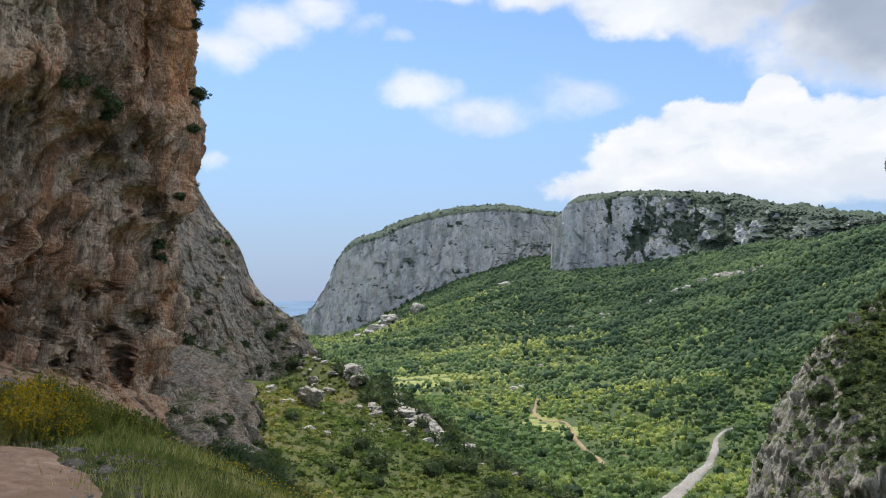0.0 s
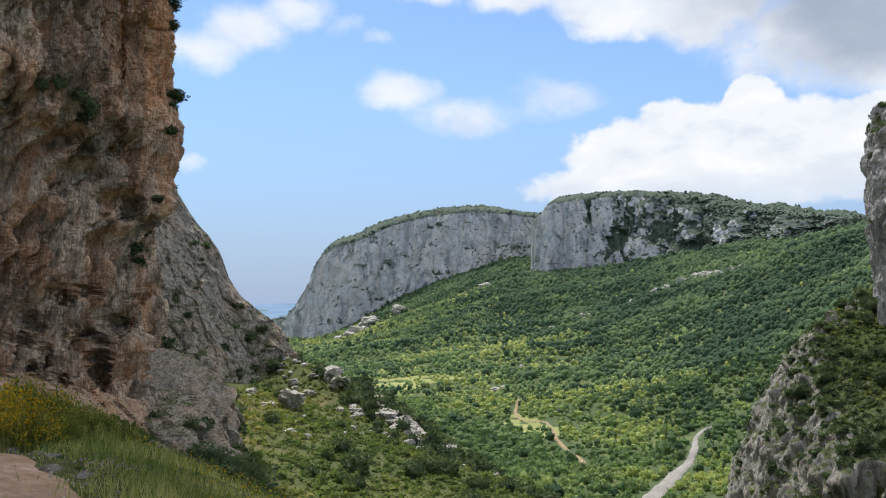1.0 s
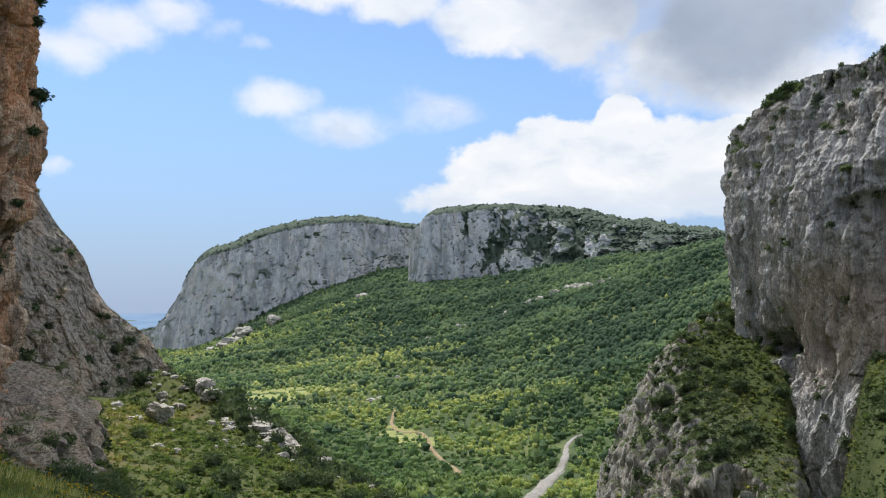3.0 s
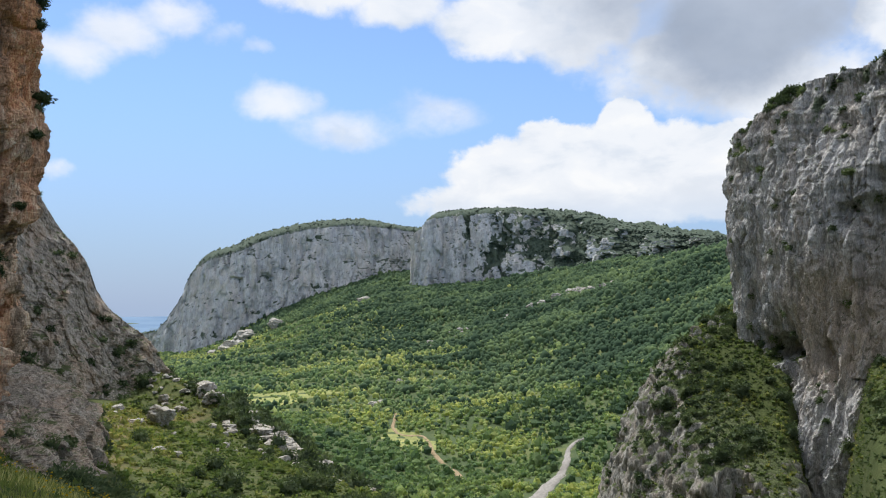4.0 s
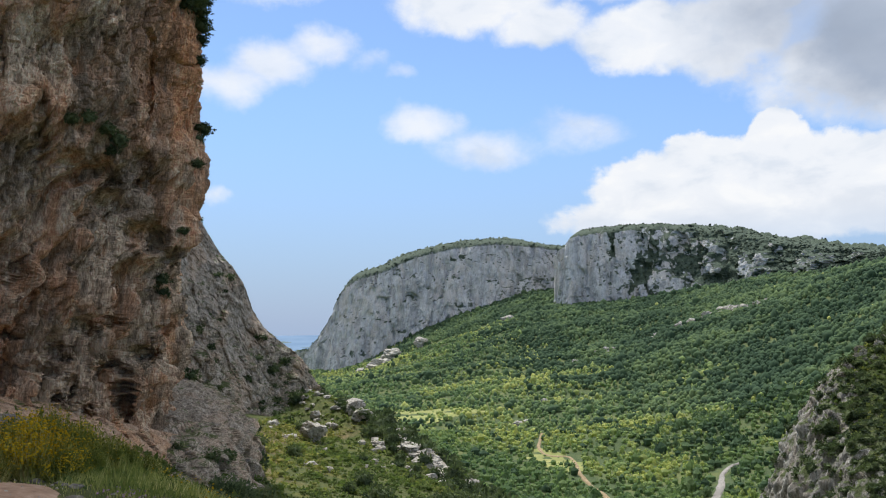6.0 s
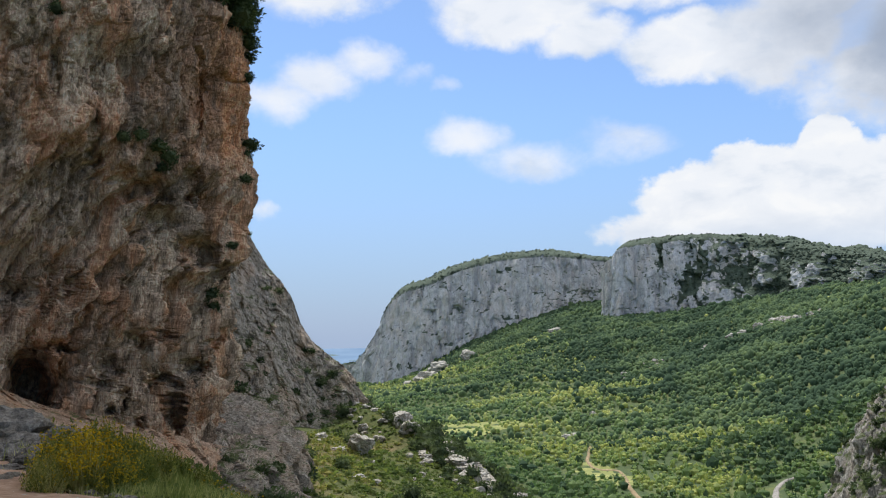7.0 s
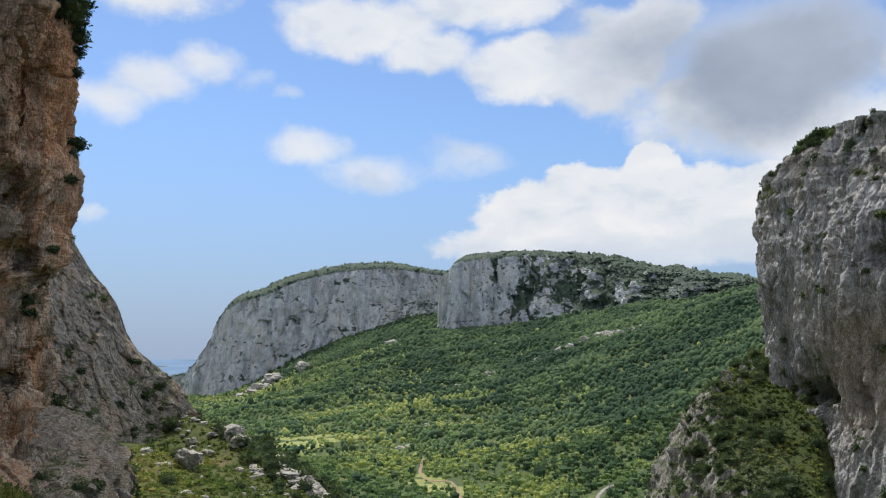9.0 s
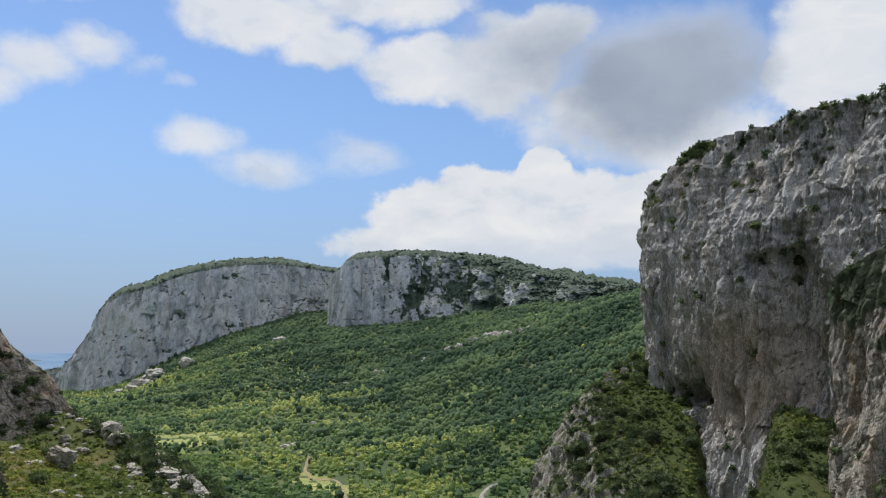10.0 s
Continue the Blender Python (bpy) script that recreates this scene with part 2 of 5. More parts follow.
def relief(n, bsdf, height, strength, distance):
    bump = n.put("ShaderNodeBump")
    bump.inputs["Strength"].default_value, bump.inputs["Distance"].default_value = strength, distance
    n.feed(bump.inputs["Height"], height)
    n.wire(bump.outputs[0], bsdf.inputs["Normal"])


def rock_material(name, unit, pale, mid, dark, rust, rust_amount, streak=0.5, green=None, green_low=0.5, green_high=0.8, bump=0.6, grain=0.7, bands=0.0, squeeze=1.0, stain=None, cover=None, tilt=0.0):
    """Limestone: unit is the size in metres of its main patches; rust stains, dark water streaks, scrub on the flatter parts."""
    m, n, bsdf, place = surface(name, 0.92, 0.15)
    pos = place.outputs["Position"]
    if tilt:
        turned = n.put("ShaderNodeMapping")
        n.wire(pos, turned.inputs[0])
        turned.inputs["Rotation"].default_value = (tilt, 0, 0)
        pos = turned.outputs[0]
    pos = n.scaled(pos, (1, 1, squeeze))
    broad = n.noise(pos, 0.35 / unit, 5, 0.6, twist=0.4)
    fine = n.noise(pos, 2.2 / unit, 8, 0.68)
    tall = n.noise(n.scaled(pos, (1, 1, 0.16)), 1.3 / unit, 6, 0.62, twist=0.5)
    base = n.ramp(fine, [(0.34, dark), (0.48, mid), (0.66, pale)])
    base = n.mix(n.math("MULTIPLY", n.smooth(broad, 0.46, 0.62), rust_amount), base, rust)
    if stain:
        away = n.put("ShaderNodeVectorMath", operation="DISTANCE")
        n.wire(place.outputs["Position"], away.inputs[0])
        away.inputs[1].default_value = stain[:3]
        patch = n.math("ADD", away.outputs["Value"], n.math("MULTIPLY", n.math("SUBTRACT", broad, 0.5), 9.0))
        base = n.mix(n.math("MULTIPLY", n.smooth(patch, stain[3], 0.4 * stain[3]), 0.8), base, rust)
    base = n.mix(n.math("MULTIPLY", n.smooth(tall, 0.52, 0.70), streak), base, dark)
    base = n.mix(n.math("MULTIPLY", n.smooth(tall, 0.44, 0.30), streak), base, pale)
    if bands:
        wide = n.noise(n.scaled(pos, (1, 1, 0.10)), 0.42 / unit, 4, 0.55, twist=0.3)
        base = n.mix(n.math("MULTIPLY", n.smooth(wide, 0.50, 0.60), bands), base, tuple(0.8 * c for c in dark))
        base = n.mix(n.math("MULTIPLY", n.smooth(wide, 0.44, 0.36), 0.55 * bands), base, tuple(0.9 * c for c in pale))
    speck = n.noise(pos, 9.0 / unit, 5, 0.7)
    base = n.mix(grain, base, n.ramp(speck, [(0.32, 0.18), (0.5, 0.5), (0.66, 0.82)]), "OVERLAY")
    if green:
        up = n.put("ShaderNodeSeparateXYZ")
        n.wire(place.outputs["Normal"], up.inputs[0])
        patch = n.math("ADD", up.outputs[2], n.math("MULTIPLY", n.math("SUBTRACT", n.noise(pos, 1.1 / unit, 5, 0.6), 0.5), 1.5))
        leaf = n.ramp(n.noise(pos, 6.0 / unit, 4, 0.7), [(0.3, tuple(0.5 * g for g in green)), (0.7, tuple(1.5 * g for g in green))])
        base = n.mix(n.smooth(patch, green_low, green_high), base, leaf)
    if cover:
        # scrub, where the mesh says that it grows
        grown = n.put("ShaderNodeAttribute", attribute_name="cover")
        leaf = n.ramp(n.noise(pos, 3.0 / unit, 4, 0.7), [(0.3, tuple(0.6 * g for g in cover)), (0.7, tuple(1.5 * g for g in cover))])
        base = n.mix(n.smooth(n.math("ADD", grown.outputs["Fac"], n.math("MULTIPLY", n.math("SUBTRACT", fine, 0.5), 0.8)), 0.4, 0.6), base, leaf)
    n.wire(base, bsdf.inputs["Base Color"])
    grain = n.math("ADD", n.math("MULTIPLY", fine, 1.0), n.math("MULTIPLY", speck, 0.35))
    relief(n, bsdf, n.math("ADD", grain, n.math("MULTIPLY", tall, 0.7)), bump, 0.30 * unit)
    return m


ROCK_LEFT = rock_material("ochre_limestone", 1.1, (0.84, 0.69, 0.53), (0.57, 0.44, 0.325), (0.18, 0.14, 0.108), (0.72, 0.36, 0.18), 0.6, 0.75, bump=1.0, grain=0.8, bands=0.5, squeeze=0.3, stain=(-22.5, 69.0, 21.0, 10.0), tilt=0.18)
ROCK_GREY = rock_material("grey_limestone", 1.5, (0.55, 0.50, 0.45), (0.38, 0.34, 0.295), (0.155, 0.14, 0.122), (0.50, 0.36, 0.26), 0.45, 0.4, (0.09, 0.11, 0.05), 0.66, 0.9, bump=0.9, grain=0.6, squeeze=0.6)
ROCK_SPUR = rock_material("scrubby_pale_limestone", 1.3, (0.44, 0.43, 0.405), (0.285, 0.28, 0.262), (0.13, 0.127, 0.118), (0.37, 0.29, 0.225), 0.3, 0.6, (0.09, 0.112, 0.05), 0.5, 0.78, bump=1.0, grain=0.7, squeeze=0.3)
ROCK_RIGHT = rock_material("weathered_grey_limestone", 1.3, (0.56, 0.565, 0.575), (0.395, 0.397, 0.403), (0.18, 0.18, 0.183), (0.45, 0.38, 0.32), 0.42, 0.6, (0.075, 0.095, 0.058), 0.75, 0.95, bump=1.0, grain=0.65, bands=0.4, squeeze=0.25, stain=(86.0, 136.0, -2.0, 15.0), cover=(0.07, 0.09, 0.06))
ROCK_TAN = rock_material("tan_streaked_limestone", 1.2, (0.46, 0.44, 0.41), (0.305, 0.288, 0.262), (0.135, 0.128, 0.118), (0.43, 0.325, 0.24), 0.6, 0.6, (0.07, 0.09, 0.052), 0.6, 0.85, bump=1.0, grain=0.75, bands=0.4, squeeze=0.25, cover=(0.07, 0.09, 0.06))
# distance haze is put into this paler, bluer rock colour
ROCK_FAR_HAZED = rock_material("far_hazed_limestone", 5.0, (0.66, 0.665, 0.69), (0.54, 0.545, 0.57), (0.32, 0.325, 0.35), (0.60, 0.52, 0.47), 0.4, 0.5, (0.075, 0.10, 0.075), 0.42, 0.7, bump=0.6, grain=0.45, bands=0.5, squeeze=0.3, cover=(0.075, 0.10, 0.076))
ROCK_FOOT = rock_material("brown_broken_limestone", 0.9, (0.56, 0.50, 0.43), (0.37, 0.32, 0.265), (0.14, 0.12, 0.10), (0.50, 0.34, 0.235), 0.35, 0.4, (0.10, 0.12, 0.05), 0.8, 1.05, grain=0.8)


SOIL_RED = rock_material("bare_reddish_soil", 0.9, (0.64, 0.49, 0.37), (0.48, 0.33, 0.23), (0.22, 0.155, 0.11), (0.60, 0.35, 0.21), 0.6, 0.2, (0.14, 0.15, 0.055), 0.95, 1.15)


def land_material():
    m, n, bsdf, place = surface("grassy_ground", 0.95, 0.1)
    pos = place.outputs["Position"]
    broad, fine = n.noise(pos, 0.06, 5, 0.6), n.noise(pos, 1.6, 8, 0.7)
    grass = n.ramp(fine, [(0.3, (0.05, 0.073, 0.022)), (0.5, (0.078, 0.094, 0.036)), (0.72, (0.13, 0.135, 0.055))])
    soil = n.ramp(fine, [(0.3, (0.16, 0.10, 0.06)), (0.7, (0.34, 0.24, 0.15))])
    base = n.mix(n.math("MULTIPLY", n.smooth(broad, 0.52, 0.66), 0.55), grass, soil)
    wood = n.ramp(n.noise(pos, 0.25, 6, 0.7), [(0.35, (0.055, 0.080, 0.040)), (0.65, (0.09, 0.12, 0.055))])
    far_off = n.put("ShaderNodeVectorMath", operation="LENGTH")
    n.wire(pos, far_off.inputs[0])
    base = n.mix(n.smooth(far_off.outputs["Value"], 210.0, 260.0), base, n.mix(n.math("MULTIPLY", n.smooth(broad, 0.50, 0.64), 0.5), wood, (0.17, 0.185, 0.07)))
    # cloud shade on the right slopes, put into a darker, greener turf colour
    side_xyz = n.put("ShaderNodeSeparateXYZ")
    n.wire(pos, side_xyz.inputs[0])
    shaded_right = n.math("MULTIPLY", n.smooth(side_xyz.outputs[0], 38.0, 52.0), n.smooth(far_off.outputs["Value"], 260.0, 210.0))
    base = n.mix(n.math("MULTIPLY", shaded_right, 0.8), base, n.ramp(fine, [(0.3, (0.034, 0.046, 0.018)), (0.7, (0.07, 0.092, 0.032))]))
    # bare reddish soil below the left cliff
    xyz = n.put("ShaderNodeSeparateXYZ")
    n.wire(pos, xyz.inputs[0])
    bare = n.math("MULTIPLY", n.smooth(n.math("ADD", xyz.outputs[1], n.math("MULTIPLY", broad, 20.0)), 40.0, 48.0), n.smooth(xyz.outputs[0], -17.0, -21.0))
    bare = n.math("MULTIPLY", bare, n.smooth(xyz.outputs[1], 95.0, 75.0))
    base = n.mix(bare, base, n.ramp(fine, [(0.3, (0.24, 0.13, 0.08)), (0.5, (0.40, 0.24, 0.15)), (0.7, (0.52, 0.36, 0.25))]))
    flower = n.noise(pos, 0.35, 4, 0.6)
    base = n.mix(n.math("MULTIPLY", n.math("MULTIPLY", n.smooth(flower, 0.52, 0.66), 0.2), n.smooth(xyz.outputs[0], 45.0, 25.0)), base, (0.22, 0.19, 0.035))
    n.wire(base, bsdf.inputs["Base Color"])
    relief(n, bsdf, fine, 0.6, 0.25)
    return m


def leaf_material(name, dark, mid, pale, spread=0.25, through_light=0.35):
    m, n, bsdf, place = surface(name, 0.85, 0.08)
    each = place.outputs["Random Per Island"]
    shade = n.math("ADD", n.math("MULTIPLY", each, 0.5), n.math("MULTIPLY", n.smooth(n.noise(place.outputs["Position"], spread, 3, 0.55), 0.35, 0.68), 0.6))
    colour = n.ramp(shade, [(0.25, dark), (0.6, mid), (0.95, pale)])
    n.wire(colour, bsdf.inputs["Base Color"])
    glow = n.put("ShaderNodeBsdfTranslucent")
    n.wire(n.mix(1.0, colour, (1.1, 1.2, 0.7), "MULTIPLY"), glow.inputs[0])
    both = n.put("ShaderNodeMixShader")
    both.inputs[0].default_value = through_light
    n.wire(bsdf.outputs[0], both.inputs[1])
    n.wire(glow.outputs[0], both.inputs[2])
    end = [q for q in n.tree.nodes if q.bl_idname == "ShaderNodeOutputMaterial"][0]
    n.wire(both.outputs[0], end.inputs[0])
    return m


GROUND = land_material()
# valley cloud shade and sunlight put into two leaf colours, bluish with haze
OAK_SHADED = leaf_material("cloud_shaded_oak_leaves", (0.058, 0.100, 0.060), (0.095, 0.150, 0.080), (0.16, 0.225, 0.10), 0.02, 0.35)
LENTISK_SUNLIT = leaf_material("sunlit_maquis_leaves", (0.13, 0.205, 0.098), (0.25, 0.33, 0.138), (0.48, 0.495, 0.175), 0.014, 0.42)
SCRUB_NEAR = leaf_material("evergreen_leaves", (0.052, 0.074, 0.046), (0.09, 0.122, 0.068), (0.155, 0.192, 0.10), 0.3, 0.3)


# ---- mesh tools ----
def mesh_of(name, verts, faces, material, smooth=True):
    """A mesh from arrays: verts (n, 3); faces (m, 3) or (m, 4)."""
    verts, faces = np.asarray(verts, np.float32), np.asarray(faces, np.int32)
    me = bpy.data.meshes.new(name)
    k = faces.shape[1]
    me.vertices.add(len(verts))
    me.vertices.foreach_set("co", verts.ravel())
    me.loops.add(faces.size)
    me.loops.foreach_set("vertex_index", faces.ravel())
    me.polygons.add(len(faces))
    me.polygons.foreach_set("loop_start", np.arange(0, faces.size, k, dtype=np.int32))
    me.polygons.foreach_set("use_smooth", np.full(len(faces), smooth))
    me.materials.append(material)
    me.update(calc_edges=True)
    return me


def sheet(points):
    """Verts and quads of a grid of points (nu, nv, 3)."""
    nu, nv = points.shape[:2]
    i = np.arange(nu * nv).reshape(nu, nv)
    quads = np.stack((i[:-1, :-1], i[1:, :-1], i[1:, 1:], i[:-1, 1:]), -1).reshape(-1, 4)
    return points.reshape(-1, 3), quads


def rounded(values, width):
    """values along axis 0, with the kinks rounded off."""
    k = np.hanning(2 * width + 3)[1:-1]
    k /= k.sum()
    padded = np.concatenate((np.repeat(values[:1], width, 0), values, np.repeat(values[-1:], width, 0)))
    return np.stack([np.convolve(padded[:, c], k, "valid") for c in range(values.shape[1])], -1)


def cliff_points(stations, nu, nv, back, dense, shape, cap_rise=0.1, round_off=0.03, reach=9999.0, low=1.0):
    """A rock wall: stations (bearing, distance and height of the foot, distance and height of the brow), read to the right as one faces the rock;
    dense and reach: the bearings and the distance within which the mesh is fine; low: the part of its height that takes nine tenths of the rows; shape(p, u, v, bearing): how far the rock stands out."""
    st = np.array(stations, float)
    a = np.radians(st[:, 0])
    foot = np.stack((st[:, 1] * np.sin(a), st[:, 1] * np.cos(a), st[:, 2]), -1)
    brow = np.stack((st[:, 3] * np.sin(a), st[:, 3] * np.cos(a), st[:, 4]), -1)
    step = np.linalg.norm(np.diff(foot[:, :2], axis=0), axis=1)
    along = np.concatenate(([0], np.cumsum(step)))
    fine = np.linspace(0, along[-1], 1600)
    each = [np.stack([np.interp(fine, along, q[:, c]) for c in range(3)], -1) for q in (foot, brow)]
    width = max(1, int(1600 * round_off))
    foot, brow = rounded(each[0], width), rounded(each[1], width)
    bearing = np.degrees(np.arctan2(foot[:, 0], foot[:, 1]))
    weight = np.where((bearing > dense[0]) & (bearing < dense[1]) & (np.hypot(foot[:, 0], foot[:, 1]) < reach), 1.0, 0.10)
    total = np.concatenate(([0], np.cumsum(0.5 * (weight[1:] + weight[:-1]))))
    pick = np.interp(np.linspace(0, total[-1], nu), total, np.arange(1600))
    get = lambda q: np.stack([np.interp(pick, np.arange(1600), q[:, c]) for c in range(3)], -1)
    foot, brow = get(foot), get(brow)
    v = np.linspace(0, 1, nv)
    if low < 0.99:
        v = np.interp(v, (0, 0.9, 1), (0, low, 1))
    p = foot[:, None] * (1 - v[None, :, None]) + brow[:, None] * v[None, :, None]
    t = np.gradient(0.5 * (foot + brow)[:, :2], axis=0)
    t /= np.linalg.norm(t, axis=1)[:, None] + 1e-9
    out = np.stack((t[:, 1], -t[:, 0], np.zeros(nu)), -1)
    u = np.linspace(0, 1, nu)
    d = shape(p, u[:, None] * np.ones_like(v), v[None, :] * np.ones((nu, 1)), np.degrees(np.arctan2(p[..., 0], p[..., 1])))
    p = p + out[:, None] * d[..., None]
    # the top runs back from the brow
    steps = np.concatenate((np.linspace(0, 1, 30)[1:] ** 1.6 * back,))
    ease = 1 - np.exp(-steps / (0.12 * back))
    top = p[:, -1:, :] - out[:, None] * steps[None, :, None]
    top[..., 2] += cap_rise * steps[None, :] + 0.05 * back * ease * fbm(top / (0.3 * back), 3, 0.5, 77)
    top[..., 2] += ease * broken(top, 0.06 * back, 990, 1.0, 2)
    return np.concatenate((p, top), 1)


def facets(me):
    me.polygons.foreach_set("use_smooth", np.zeros(len(me.polygons), bool))
    return me


def covered(me, cover):
    """Says on the mesh where scrub grows, 0 to 1."""
    me.attributes.new("cover", "FLOAT", "POINT").data.foreach_set("value", np.asarray(cover, np.float32).ravel())
    return me


def structure(name, me, label, category=""):
    return tagged(new(name, me), label, category, kind="structure")


SPUR_PLOT = (40.0, 76.0, 118.0, 182.0)


# ---- ground ----
def ground_grid():
    b = np.concatenate((np.linspace(-180, -36, 36)[:-1], np.linspace(-36, 48, 300), np.linspace(48, 180, 34)[1:]))
    r = np.concatenate(([0.0], np.geomspace(0.8, 1400, 310), np.geomspace(1500, 4950, 24)))
    b = np.radians(b)[:, None]
    x, y = r[None] * np.sin(b), r[None] * np.cos(b)
    z = land(x, y)
    # it dips under the skin of the spur
    inside = np.minimum.reduce([x - SPUR_PLOT[0], SPUR_PLOT[1] - x, y - SPUR_PLOT[2], SPUR_PLOT[3] - y])
    return np.stack((x, y, z - 3.0 * np.clip((inside - 2.0) / 2.0, 0, 1)), -1)[::-1]


v, f = sheet(ground_grid())
structure("ground", mesh_of("ground", v, f, GROUND), "grassy rocky valley ground with yellow flowers and bare soil", "ground")


# ---- cliffs ----
def bump_at(bearing, z, b0, z0, bw, zw):
    """1 inside a round patch of a wall, 0 outside."""
    return np.exp(-(((bearing - b0) / bw) ** 2 + ((z - z0) / zw) ** 2) ** 2)


def left_shape(p, u, v, bearing):
    z = p[..., 2]
    inner = np.clip((-16.3 - bearing) / 2.5, 0.0, 1)
    # overhang: the wall leans out above its foot, with uneven hollows under the bulges
    zz = z + 2.4 * fbm(p * np.array((1, 1, 0.3)) / 9, 3, 0.5, 20)
    d = np.interp(zz, (-14, -7, -4, 0, 3, 5.5, 7.5, 12, 14, 22, 30, 60), (1.5, 0.6, 0.0, 0.4, 1.2, 0.9, 3.0, 3.8, 5.0, 5.0, 5.2, 6.5)) * inner
    d = d + (0.35 + 0.65 * inner) * 1.8 * fbm(p / 7, 3, 0.5, 21)
    # curtains of dripstone: they lean on the overhang and stand upright below it
    lean = 0.42 * soft(np.minimum(z, 16.0) - 1.0, 2.0)
    s = 0.34 * p[..., 0] + 0.94 * p[..., 1] - lean + 0.8 * fbm(p / 4.0, 3, 0.5, 300)
    curtain = np.clip((19 - z) / 6, 0.3, 1) * np.clip((-16.2 - bearing) / 1.5, 0.12, 1)
    for wide, deep, long, seed in ((4.2, 2.6, 4.5, 501), (1.9, 1.5, 4.5, 502), (0.8, 0.75, 4.0, 503), (0.36, 0.3, 4.0, 504)):
        warp = z + 0.8 * wide * fbm(p / (1.6 * wide), 2, 0.5, seed + 40)
        d = d + curtain * deep * (2.2 * np.abs(smooth_noise(flat3(s / wide, 0.5, warp / (wide * long)), seed)) - 0.55)
    # slim columns with slots between them under the overhang
    under = np.clip((7.5 - z) / 3.5, 0, 1) * (0.3 + 0.7 * inner)
    zw = z + 1.2 * fbm(p / 2.2, 2, 0.5, 301)
    d = d + under * (1.9 * columns(s, zw, 1.3, 4.5, 512) + 1.9 * columns(s, zw, 0.55, 5.5, 513))
    # broken, pitted rock higher up and along the edge
    d = d + (0.75 - 0.4 * curtain) * broken(p, 2.4, 230, 0.32, 3, 0.25) + 0.5 * broken(p, 0.8, 240, 0.25, 2, 0.3) + 0.14 * fbm(p / 0.4, 3, 0.62, 25)
    # level joints low on the wall, where slabs have come away
    low = np.clip((3.0 - z) / 2.5, 0, 1) * inner
    d = d + low * 0.4 * broken(p * np.array((1, 1, 1.5)), 2.2, 260, 1.0, 2, 0.3) - 0.3
    # the nose of ochre rock near the edge, with a shelf under it
    d = d + 1.2 * bump_at(bearing, z, -17.0, -1.6, 1.0, 2.8) + 0.8 * bump_at(bearing, z, -17.1, 3.4, 0.6, 1.0)
    return d


def left_caves(p):
    """Caves and slots that run level into the left wall."""
    away = np.hypot(p[..., 0], p[..., 1])
    at = np.degrees(np.arctan2(p[..., 0], p[..., 1])) + 0.32 * fbm(p * np.array((1, 1, 0.4)) / 1.1, 4, 0.6, 311)
    z2 = p[..., 2] + 0.6 * fbm(p / 1.2, 4, 0.6, 312)
    deep_in = 0.0
    for b0, z0, bw, zh, deep in ((-19.5, -4.3, 0.32, 1.9, 5.0), (-19.6, -1.9, 0.5, 0.5, 2.5), (-18.4, -0.6, 0.60, 0.75, 4.0), (-20.6, -1.5, 0.75, 0.42, 3.2), (-23.4, -0.5, 0.5, 0.75, 3.2), (-23.9, -1.5, 0.75, 0.3, 2.6),
                                 (-23.2, -3.5, 0.28, 0.55, 3.5), (-21.7, -4.6, 0.35, 0.5, 3.0), (-27.7, -1.6, 1.2, 2.3, 10.0), (-26.2, 0.9, 0.6, 0.5, 2.5), (-18.6, 8.0, 1.3, 1.1, 4.0), (-17.3, 7.0, 0.6, 0.8, 2.5),
                                 (-25.4, 4.6, 0.7, 1.3, 2.6), (-21.9, 1.4, 0.6, 0.6, 2.2), (-28.3, 4.4, 1.5, 0.9, 2.6), (-22.0, 12.0, 1.8, 0.8, 2.4), (-24.6, 14.5, 0.4, 1.8, 2.5), (-27.0, 18.0, 0.3, 1.8, 2.2),
                                 (-20.8, 10.2, 1.0, 0.9, 2.2), (-18.9, 13.0, 0.6, 1.0, 1.8), (-22.6, -3.0, 0.2, 1.0, 2.0), (-20.4, 1.8, 0.5, 0.35, 1.8), (-17.4, 1.2, 0.5, 0.35, 1.6), (-18.8, 19.0, 0.35, 2.0, 1.8)):
        deep_in = np.maximum(deep_in, (0.6 * deep if deep < 9 else 0.8 * deep) * bump_at(at, z2, b0, z0, bw, zh))
    deep_in = deep_in * (away < 92)
    return p + np.stack((p[..., 0] / away * deep_in, p[..., 1] / away * deep_in, 0 * away), -1)


# the unseen upper wall is made this tall to shade ledge and foot
LEFT = [(-18, 160, -14, 160, 122), (-17.0, 120, -14, 120, 122), (-17.0, 102, -14, 102, 122), (-17.0, 90, -14, 90, 122), (-17.0, 80, -14, 81, 122), (-18.4, 74.5, -14, 76, 122), (-21, 69, -13, 70, 122),
        (-26, 64.5, -11, 65, 122), (-31, 62, -9, 62, 122), (-38, 62, -8, 62, 122), (-50, 64, -8, 64, 122), (-70, 62, -8, 62, 122), (-100, 58, -8, 58, 122), (-140, 50, -6, 50, 122)]
points = cliff_points(LEFT[::-1], 500, 500, 25.0, (-31.5, -14), left_shape, 0.3, reach=92.0, low=0.36)
points = left_caves(points)
LEFT_FACE = points
v, f = sheet(points)
structure("cliff_wall_left", facets(mesh_of("cliff_wall_left", v, f, ROCK_LEFT)), "overhanging ochre and grey limestone cliff with small caves", "cliff")


def grey_shape(p, u, v, bearing):
    d = 2.2 * fbm(p / 16, 3, 0.5, 41) + 1.1 * (np.abs(fbm(p * np.array((1, 1, 0.3)) / 6, 3, 0.6, 42)) - 0.4)
    return d + 0.4 * broken(p, 3.0, 430, 0.6, 4, 0.2, 0.12) + 0.5 * fbm(p * np.array((0.4, 0.4, 1)) / 1.6, 3, 0.6, 44)


